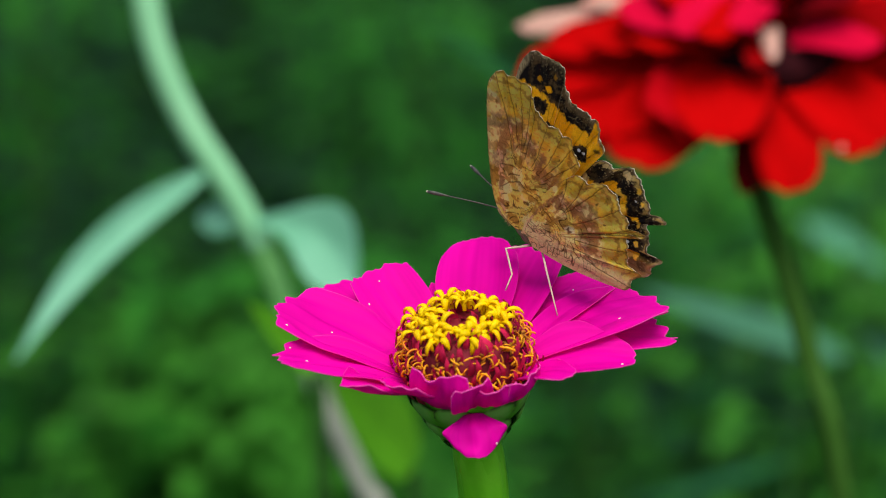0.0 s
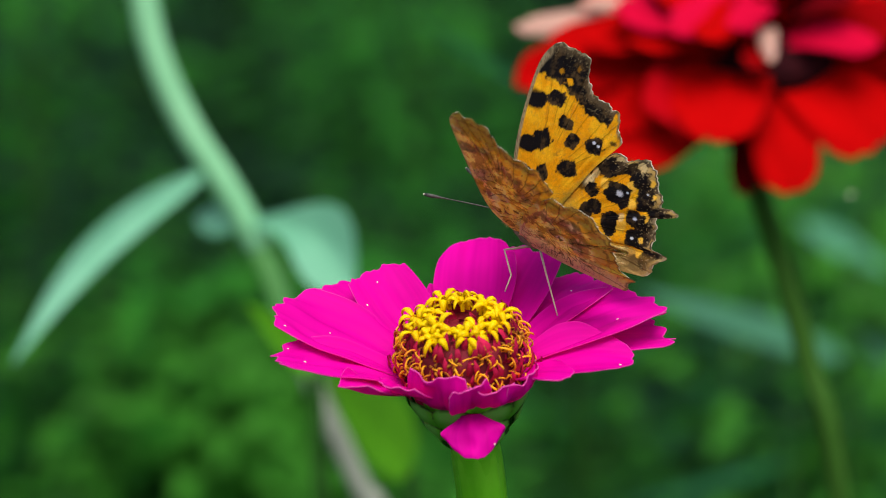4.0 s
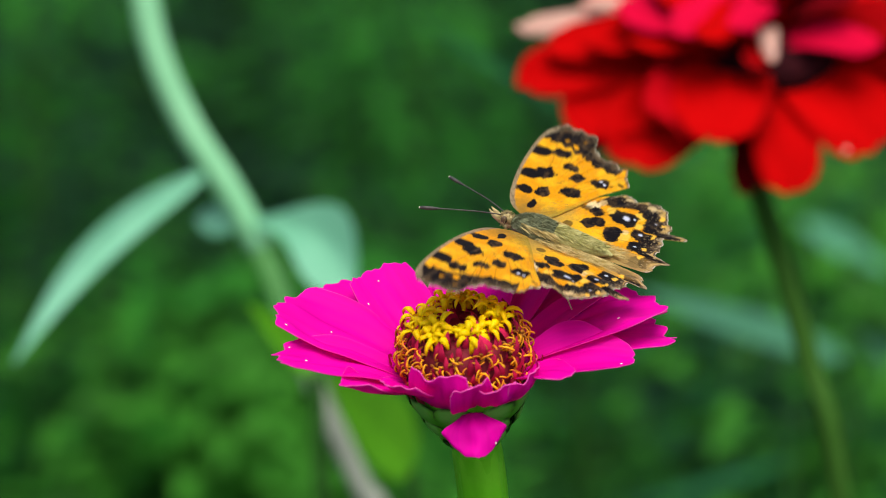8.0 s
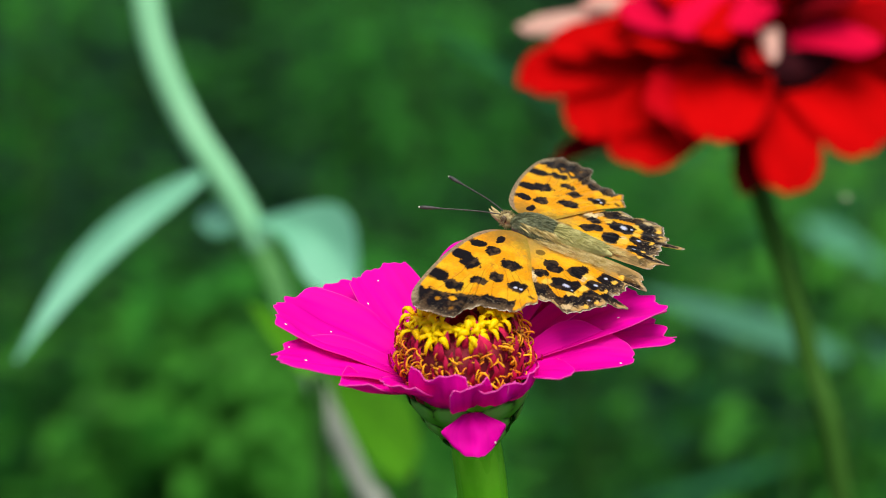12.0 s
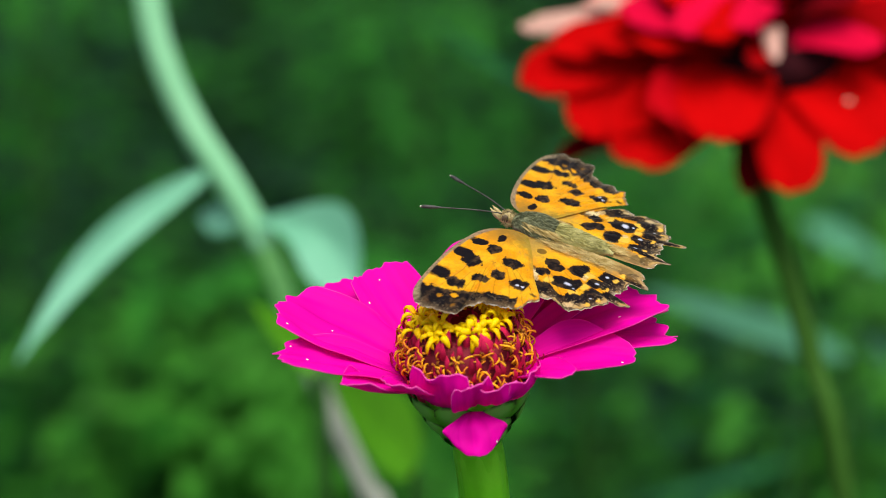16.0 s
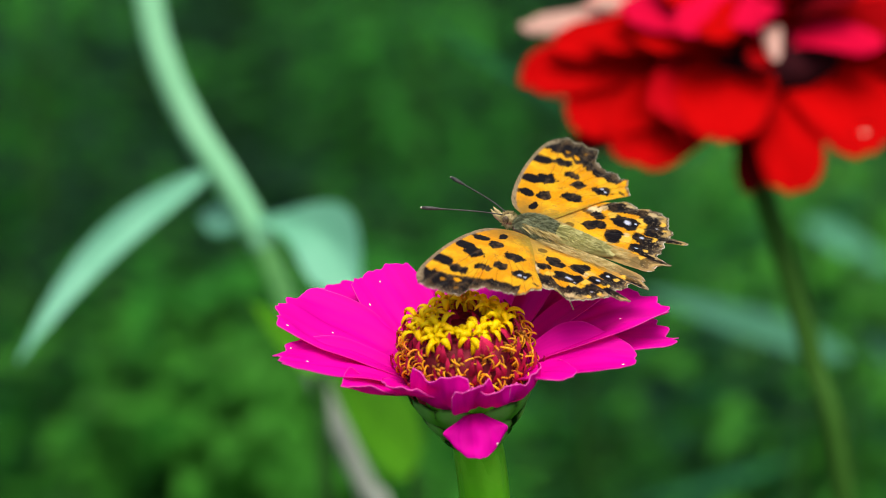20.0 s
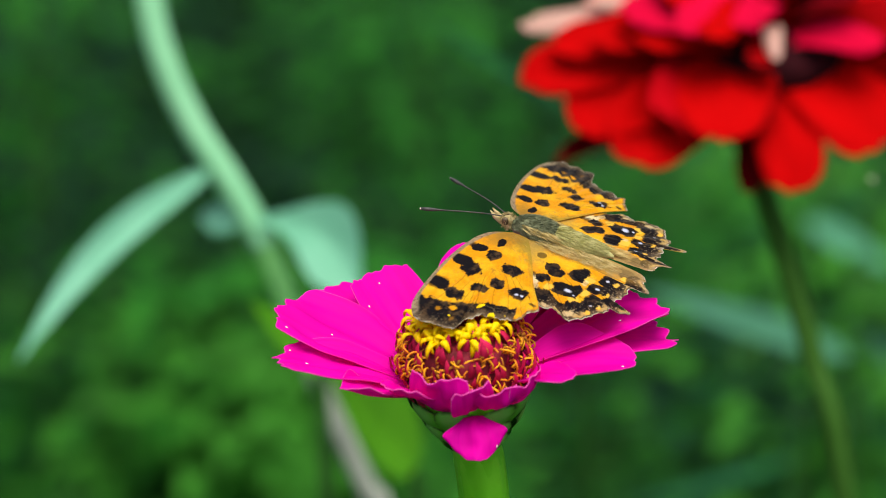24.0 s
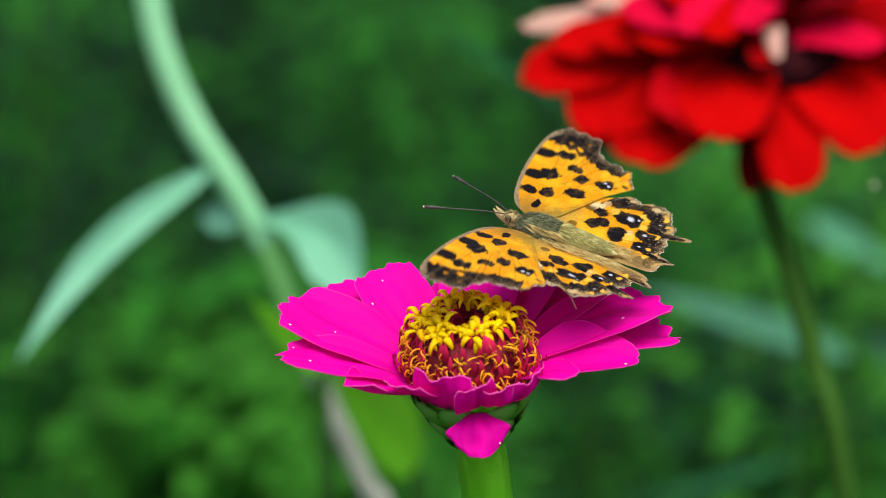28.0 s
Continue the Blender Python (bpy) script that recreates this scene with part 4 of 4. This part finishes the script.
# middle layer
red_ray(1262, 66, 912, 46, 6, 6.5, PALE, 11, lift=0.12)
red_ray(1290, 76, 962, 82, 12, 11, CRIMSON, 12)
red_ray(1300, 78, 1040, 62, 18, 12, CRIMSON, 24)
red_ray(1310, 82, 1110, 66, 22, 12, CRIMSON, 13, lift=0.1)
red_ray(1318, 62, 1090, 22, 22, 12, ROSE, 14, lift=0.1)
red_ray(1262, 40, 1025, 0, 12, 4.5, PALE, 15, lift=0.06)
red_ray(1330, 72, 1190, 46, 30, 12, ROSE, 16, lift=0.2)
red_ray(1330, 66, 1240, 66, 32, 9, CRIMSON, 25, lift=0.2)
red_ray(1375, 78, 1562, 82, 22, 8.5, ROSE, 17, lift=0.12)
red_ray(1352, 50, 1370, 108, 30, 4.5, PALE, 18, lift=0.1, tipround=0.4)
red_ray(1340, 56, 1345, 122, 26, 8, SHADED_RED, 26, lift=0.1)
red_ray(1415, 60, 1640, 40, 14, 12, SHADED_RED, 19)
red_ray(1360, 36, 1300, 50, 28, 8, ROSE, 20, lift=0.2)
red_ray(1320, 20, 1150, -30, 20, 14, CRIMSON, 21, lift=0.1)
red_ray(1400, 20, 1530, -20, 20, 12, DEEP_SHADE_RED, 22, lift=0.1)
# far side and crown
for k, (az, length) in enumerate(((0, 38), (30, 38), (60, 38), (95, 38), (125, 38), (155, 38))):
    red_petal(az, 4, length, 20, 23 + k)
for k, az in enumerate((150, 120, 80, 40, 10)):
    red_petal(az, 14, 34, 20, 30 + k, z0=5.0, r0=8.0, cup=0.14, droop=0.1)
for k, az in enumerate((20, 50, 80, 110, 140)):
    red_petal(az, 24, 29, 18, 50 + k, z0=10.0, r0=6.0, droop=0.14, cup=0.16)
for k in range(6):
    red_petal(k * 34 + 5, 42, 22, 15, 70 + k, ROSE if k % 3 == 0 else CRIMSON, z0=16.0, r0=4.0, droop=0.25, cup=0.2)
# widened and painted near black, as the shaded gap between upper and lower petals
part("receptacle", blob(RC - red_foot + Vector((0.005, 0, 0.002)), (0.018, 0.014, 0.007), 0.1), SHADECORE, red, "dark wine-red disc")
part("cup", tube([IN_RED @ Vector((0, 0, z * MM)) for z in (0, -5, -11, -17)], [0.012, 0.0115, 0.008, 0.0045], 20), DARKSTEM, red, "dark green cup")
rl = bend([IN_RED @ Vector((0, 0, -0.016)), Matrix.Translation(-red_foot) @ seen(1345, 340, 0.30), Matrix.Translation(-red_foot) @ seen(1388, 470, 0.30), Matrix.Translation(-red_foot) @ seen(1435, 640, 0.30), Matrix.Translation(-red_foot) @ seen(1490, 882, 0.30), Vector((-0.004, 0, 0.38)), Vector((0, 0, 0.15)), Vector((0, 0, -0.01))], 8)
part("stem", tube(rl, 0.0026, 14), REDSTEM, red, "dull green stem")

# pale single leaves among the plants


def weed(a, b, width, mat, label, roll=0.0, droop=-0.1, face=(0, -0.7, 0.8)):
    """A narrow leaf on its own thin stalk from the ground."""
    foot = Vector((b.x, b.y + 0.02, 0))
    ob = empty("weed", Matrix.Translation(foot), label, "plant", "weeds behind the flower")
    leaf_between(ob, b - foot, a - foot, width, mat, droop, 0.2, roll, face=face)
    part("stalk", tube(bend([b - foot, (b - foot) * 0.5 + Vector((0.01, 0, 0)), Vector((0, 0, -0.01))], 6), 0.0018, 8), DARKSTEM, ob)
    return ob


weed(seen(1100, 540, 0.7), seen(1500, 630, 0.75), 0.013, GREYLEAF, "grey-green narrow leaf on a thin stalk")
weed(seen(1590, 510, 0.95), seen(1425, 390, 1.0), 0.011, GREYLEAF, "grey-green narrow leaf on a thin stalk")
weed(seen(1080, 925, 0.8), seen(1400, 815, 0.85), 0.0045, TEALLEAF, "grey-green narrow leaf on a thin stalk")
weed(seen(420, 540, 0.35), seen(560, 660, 0.37), 0.009, BRIGHTLEAF, "lime green leaf on a thin stalk")
weed(seen(560, 660, 0.4), seen(730, 830, 0.42), 0.020, BRIGHTLEAF, "lime green leaf on a thin stalk")
weed(seen(455, 600, 1.6), seen(520, 840, 1.65), 0.045, LIMELEAF, "broad lime green leaf on a thin stalk")
weed(seen(1115, 760, 1.5), seen(1150, 580, 1.52), 0.014, VIVIDLEAF, "lime green leaf on a thin stalk")
weed(seen(725, 45, 0.62), seen(1010, 195, 0.64), 0.0035, TEALLEAF, "thin grey-green grass blade, out of focus")
weed(seen(1475, 470, 0.95), seen(1600, 590, 1.0), 0.030, VIVIDLEAF, "broad bright green leaf, out of focus")
weed(seen(1480, 600, 1.0), seen(1620, 690, 1.05), 0.018, GREYLEAF, "grey-green narrow leaf on a thin stalk")

# leafy plants further back


def bush_mesh(seed, leaves=400, height=0.42, spread=0.26):
    q = random.Random(seed)
    verts, faces = [], []
    for k in range(leaves):
        h = height * (0.12 + 0.88 * q.random())
        az, rad = q.uniform(0, 2 * math.pi), spread * q.uniform(0.05, 0.9) * (1.1 - 0.5 * h / height)
        size = q.uniform(0.014, 0.026)
        m = Matrix.Translation((rad * math.cos(az) * 0.6, rad * math.sin(az) * 0.6, h)) @ pose(0, 0, 0, q.uniform(-25, 25), q.uniform(-35, 40), math.degrees(az) + q.uniform(-40, 40))
        o = len(verts)
        for i in range(4):
            u = i / 3
            w = size * 0.28 * (math.sin(math.pi * u ** 0.8) + 0.03)
            for v in (-1, 0, 1):
                verts.append(m @ Vector((u * size, v * w, abs(v) * w * 0.3 - 0.3 * size * u * u)))
        for i in range(3):
            for c in range(2):
                a = o + i * 3 + c
                faces.append((a, a + 3, a + 4, a + 1))
    return mesh_from(verts, faces, name="leaves")


bushes = [bush_mesh(s) for s in range(6)]
stalk_kind = tube([(0, 0, -0.02), (0.004, 0.002, 0.2), (0.0, 0.0, 0.40)], [0.005, 0.004, 0.002], 8)
bush_meshes = {}


def bush(x, y, tall, mat, k, label):
    ob = empty("leafy_plant", pose(x, y, 0, 0, 0, (k * 77) % 360), label, "plant", "leafy plants behind")
    key = (k % 6, mat.name)
    if key not in bush_meshes:
        bush_meshes[key] = bushes[k % 6].copy()
    m = Matrix.Diagonal((0.55 + 0.45 * tall, 0.55 + 0.45 * tall, tall, 1))
    tagged(part("leaves", bush_meshes[key], mat, ob, m=m), kind="stuff")
    part("stalk", stalk_kind, DARKSTEM, ob, m=Matrix.Diagonal((1, 1, tall, 1)))


q = random.Random(11)
k = 0
for row in range(13):
    y = 1.75 + 0.24 * row
    half = 0.096 * (y + 0.72) * 1.35 + 0.12
    n = int(2 * half / 0.15)
    for c in range(n):
        bush(-half + 2 * half * (c + q.uniform(0.2, 0.8)) / n, y + q.uniform(-0.1, 0.1), q.uniform(0.35, 0.6) + 0.06 * row, SHADED_LEAF, k, "leafy garden plant with shade in its dark green, out of focus")
        k += 1
# light and shade of the backdrop set by leaf colour: dark or bright plants
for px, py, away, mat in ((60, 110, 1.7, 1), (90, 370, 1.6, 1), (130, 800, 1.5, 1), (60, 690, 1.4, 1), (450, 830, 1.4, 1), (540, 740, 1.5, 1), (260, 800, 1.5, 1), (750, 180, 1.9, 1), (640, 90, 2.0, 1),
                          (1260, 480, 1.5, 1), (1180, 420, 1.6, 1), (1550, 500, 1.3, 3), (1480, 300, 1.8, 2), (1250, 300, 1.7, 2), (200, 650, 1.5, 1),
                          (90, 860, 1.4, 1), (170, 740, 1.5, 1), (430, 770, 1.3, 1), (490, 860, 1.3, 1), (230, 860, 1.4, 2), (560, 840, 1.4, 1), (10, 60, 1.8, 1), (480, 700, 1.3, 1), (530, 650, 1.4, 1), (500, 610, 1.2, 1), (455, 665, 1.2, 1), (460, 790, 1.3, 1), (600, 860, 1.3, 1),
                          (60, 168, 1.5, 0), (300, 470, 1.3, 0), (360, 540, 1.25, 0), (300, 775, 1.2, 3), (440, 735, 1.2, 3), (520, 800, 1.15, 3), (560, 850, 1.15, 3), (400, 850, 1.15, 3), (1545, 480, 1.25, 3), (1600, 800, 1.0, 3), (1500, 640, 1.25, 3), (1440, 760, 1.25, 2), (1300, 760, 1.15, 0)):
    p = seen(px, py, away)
    bush(p.x, p.y, (p.z + 0.06) / 0.42, (SHADED_LEAF, LIMELEAF, TEALLEAF, VIVIDLEAF)[mat], k, "leafy garden plant with shade in its dark green, out of focus" if mat == 0 else "leafy bright green garden plant, out of focus")
    k += 1


# the bed goes on to both sides of the view and under the flowers
for row in range(7):
    y = 1.8 + 0.42 * row
    edge = 0.096 * (y + 0.72) * 1.35 + 0.2
    for c in range(10):
        bush((edge + 0.26 * (c // 2) + q.uniform(-0.06, 0.06)) * (1 if c % 2 else -1), y + q.uniform(-0.15, 0.15), q.uniform(0.45, 0.8), SHADED_LEAF, k, "leafy garden plant with shade in its dark green, out of focus")
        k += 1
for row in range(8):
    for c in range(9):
        bush((c - 4) * 0.36 + q.uniform(-0.12, 0.12), -1.9 + 0.36 * row + q.uniform(-0.1, 0.1), q.uniform(0.3, 0.45), SHADED_LEAF, k, "low leafy garden plant with shade in its dark green")
        k += 1


# a tuft of seed fluff drifting past
seed_tuft = empty("floating_seed", Matrix.Translation(seen(1490, 262, 0.26)), "tiny white seed tuft drifting in the air", "seed")
part("core", blob((0, 0, 0), (0.0003, 0.0003, 0.0003), 0.1, 10, 8), IVORY, seed_tuft)
for k in range(14):
    d = Vector((math.cos(k * 2.4), math.sin(k * 2.4), 0.9 - 0.13 * k)).normalized() * 0.0008
    part("hair", tube([(0, 0, 0), d * 0.6, d], 0.00006, 5), IVORY, seed_tuft)


# ---- movement ----
def motions():
    beats_a = ((0, 8.5, 1), (0.1, 9.5, 1), (0.2, 15.5, 3), (0.3, 19.5, 7), (0.4, 26, 13), (0.5, 32, 20), (0.6, 47.5, 35), (0.7, 57, 51.5), (0.8, 72, 68.5), (0.9, 89.5, 86), (1, 98.5, 96), (1.1, 101.5, 97), (1.2, 97, 94), (1.3, 93, 90), (1.4, 83.5, 83), (1.5, 77.5, 75), (1.6, 68, 65), (1.7, 55.5, 54), (1.8, 39, 40), (1.9, 23, 21), (2, 10, 2.5), (2.2, 4, -4), (2.4, 10, 2), (2.5, 12, 4), (2.6, 14.5, 7.5), (2.7, 22.5, 17.5), (2.8, 31, 26.5), (2.9, 43, 38.5), (3, 46, 41.5), (3.1, 44.5, 34.5))
    beats_b = ((3.2, 38.5, 27.5), (3.3, 33, 22.5), (3.5, 27.5, 19.5), (3.8, 25, 16), (4.1, 37, 28.5), (4.4, 61.5, 55), (4.7, 86, 82), (5, 96, 91.5), (5.25, 87.5, 85), (5.5, 53, 54), (5.6, 36.5, 31), (5.7, 21, 10), (5.8, 15, 5), (5.9, 17.5, 9.5), (6, 19.5, 9.5), (6.1, 25.5, 17.5), (6.2, 37, 31), (6.3, 49, 47), (6.4, 61, 59), (6.5, 72.5, 73.5), (6.6, 86.5, 84), (6.7, 90, 91), (6.8, 88, 88.5), (6.9, 82, 82.5), (7, 77.5, 77), (7.1, 69.5, 69), (7.2, 59, 59), (7.3, 51, 49), (7.4, 45, 46), (7.5, 45, 49))
    beats_c = ((7.6, 48.5, 48.5), (7.7, 53.5, 54), (7.8, 61, 59.5), (7.9, 71.5, 71), (8, 85, 84), (8.1, 96, 93), (8.2, 99, 97.5), (8.3, 98.5, 97.5), (8.4, 95.5, 94), (8.5, 88.5, 89), (8.6, 82.5, 82.5), (8.8, 75, 75), (9, 82.5, 82.5), (9.2, 97.5, 97), (9.4, 97, 97.5), (9.5, 93.5, 93), (9.6, 89, 90.5), (9.8, 77.5, 81), (10, 80, 81.5), (10.2, 94.5, 93), (10.4, 102, 99.5), (10.5, 97.5, 97.5), (10.6, 99, 96.5), (10.8, 91.5, 92), (11, 87, 89), (11.2, 96, 97), (11.4, 100.5, 99), (11.5, 97, 98), (11.6, 99.5, 99), (11.8, 95, 94.5))
    beats_d = ((12, 94.5, 96.5), (12.3, 99.5, 98.5), (12.5, 94.5, 96.5), (14.5, 98, 98.5), (14.7, 104.5, 102.5), (15, 94.5, 96.5), (15.2, 97.5, 97), (15.5, 99, 99.5), (15.7, 103.5, 100.5), (16, 93.5, 95.5), (16.2, 100.5, 98.5), (16.5, 99.5, 100), (16.7, 101, 99), (17, 96.5, 98), (17.2, 104.5, 102), (17.5, 97.5, 99), (17.7, 100, 98), (18, 99.5, 100), (18.2, 104.5, 102.5), (18.5, 96, 98), (18.7, 99.5, 98), (19, 100, 100.5), (19.2, 105, 102.5), (19.5, 96, 98), (19.7, 98, 97.5), (19.9, 93, 94), (20, 86, 89), (20.2, 82, 83), (20.5, 92.5, 94.5), (20.7, 95.5, 96))
    beats_e = ((20.9, 88, 88.5), (21, 82.5, 85), (21.2, 85.5, 86), (21.5, 95, 95), (23.5, 87.5, 87), (23.7, 97, 93.5), (24, 98, 97.5), (24.2, 97.5, 96), (24.5, 89, 93.5), (24.7, 95.5, 98.5), (25, 91, 97), (25.2, 90, 93), (25.5, 93.5, 97.5), (25.7, 89, 89.5), (26, 93, 93.5), (26.2, 97, 96), (26.4, 90.5, 88.5), (26.5, 84.5, 86), (26.6, 73, 76), (26.7, 59.5, 62), (26.8, 44, 47), (26.9, 40.5, 44.5), (27, 42, 49), (27.1, 49.5, 59), (27.2, 60, 68), (27.4, 92.5, 91.5), (27.5, 96, 94.5), (27.8, 95.5, 94.5), (28, 84, 85.5))
    beats = beats_a + beats_b + beats_c + beats_d + beats_e
    sway = ((0, 0.23, 0.18), (0.5, 0.29, 0.07), (1, 0.06, 0.14), (2, 0.07, 0.09), (2.5, -0.03, -0.01), (3, 0.10, 0.07), (3.5, 0.24, 0.16), (5.5, 0.32, 0.59), (6, 0.59, 0.45), (6.5, 0.43, 0.20), (7, 0.08, 0.13), (7.5, 0.28, 0.63), (8, 0.31, 0.74), (8.5, 0.28, 0.43), (9, -0.04, 0.29), (9.5, 0.21, 0.15), (10, 0.03, 0.19), (11, -0.05, 0.63), (12, 0.05, 0.90), (12.5, -0.24, 0.77), (14.5, -0.07, 1.07), (15, 0.13, 1.26), (15.5, 0.25, 1.07), (16, -0.06, 0.90), (17, -0.02, 0.72), (18, -0.02, 0.55), (19, 0.04, 0.55), (20, -0.05, 0.02), (21, -0.03, -0.72), (21.5, 0.03, -0.98), (23.5, -0.14, -1.39), (24, -0.21, -1.27), (24.5, -0.23, -1.38), (25, -0.67, -1.84), (25.5, -0.18, -1.25), (26, 0.03, -1.00), (27, -0.04, -0.72), (27.5, 0.18, -0.13), (28, 0.17, -0.26))

    def body_at(t):
        f = min(1.0, max(0.0, (t - 3.6) / 1.8))
        f = f * f * (3 - 2 * f)
        a, b = FIRST.to_quaternion(), SECOND.to_quaternion()
        return Matrix.Translation(FIRST.translation.lerp(SECOND.translation, f)) @ a.slerp(b, f).to_matrix().to_4x4()

    tall = 0.65
    walk(zinnia, [(t, Matrix.Translation(FOOT) @ pose(0, 0, 0, -math.degrees((dy - 0.18) * MM / tall), math.degrees((dx - 0.23) * MM / tall), 0)) for t, dx, dy in sway])
    times = sorted({t for t, dx, dy in sway} | {4.0, 4.5, 5.0})

    def shift(t):
        for (t0, x0, y0), (t1, x1, y1) in zip(sway, sway[1:]):
            if t0 <= t <= t1:
                f = (t - t0) / (t1 - t0)
                return Matrix.Translation(((x0 + f * (x1 - x0)) * MM, (y0 + f * (y1 - y0)) * MM, 0))

    walk(butterfly, [(t, shift(t) @ body_at(t)) for t in times])
    drift = ((0, 1490, 262), (0.5, 1478, 222), (1, 1465, 210), (1.5, 1466, 224), (2.5, 1484, 255), (3, 1490, 300), (3.5, 1514, 358), (5.5, 1481, 249), (7, 1484, 238), (8, 1500, 264), (9, 1500, 277), (10, 1503, 320), (11, 1500, 351),
             (12.4, 1497, 343), (14.6, 1497, 246), (16, 1499, 179), (17, 1512, 163), (18, 1515, 193), (19, 1518, 202), (20, 1525, 235), (28, 1540, 330))
    walk(seed_tuft, [(t, Matrix.Translation(seen(x, y, 0.26))) for t, x, y in drift])
    # the wings also sweep a little back as they close
    for pair, near, far in (("forewing", (-5, 0.4, 0.8), (-5, 0.4, 0.8)), ("hindwing", (-4.5, -1.7, -0.6), (-4.5, 4.3, 3.0))):
        walk(wings["left", pair], [(t, pose(0, HINGE, 0, 90 - a) @ pose(0, 0, 0, 0, 0, np.interp(a, (41, 85, 98), near))) for t, a, b in beats])
        walk(wings["right", pair], [(t, pose(0, -HINGE, 0, b - 90) @ pose(0, 0, 0, 0, 0, -np.interp(b, (41, 85, 98), far))) for t, a, b in beats])


motions()
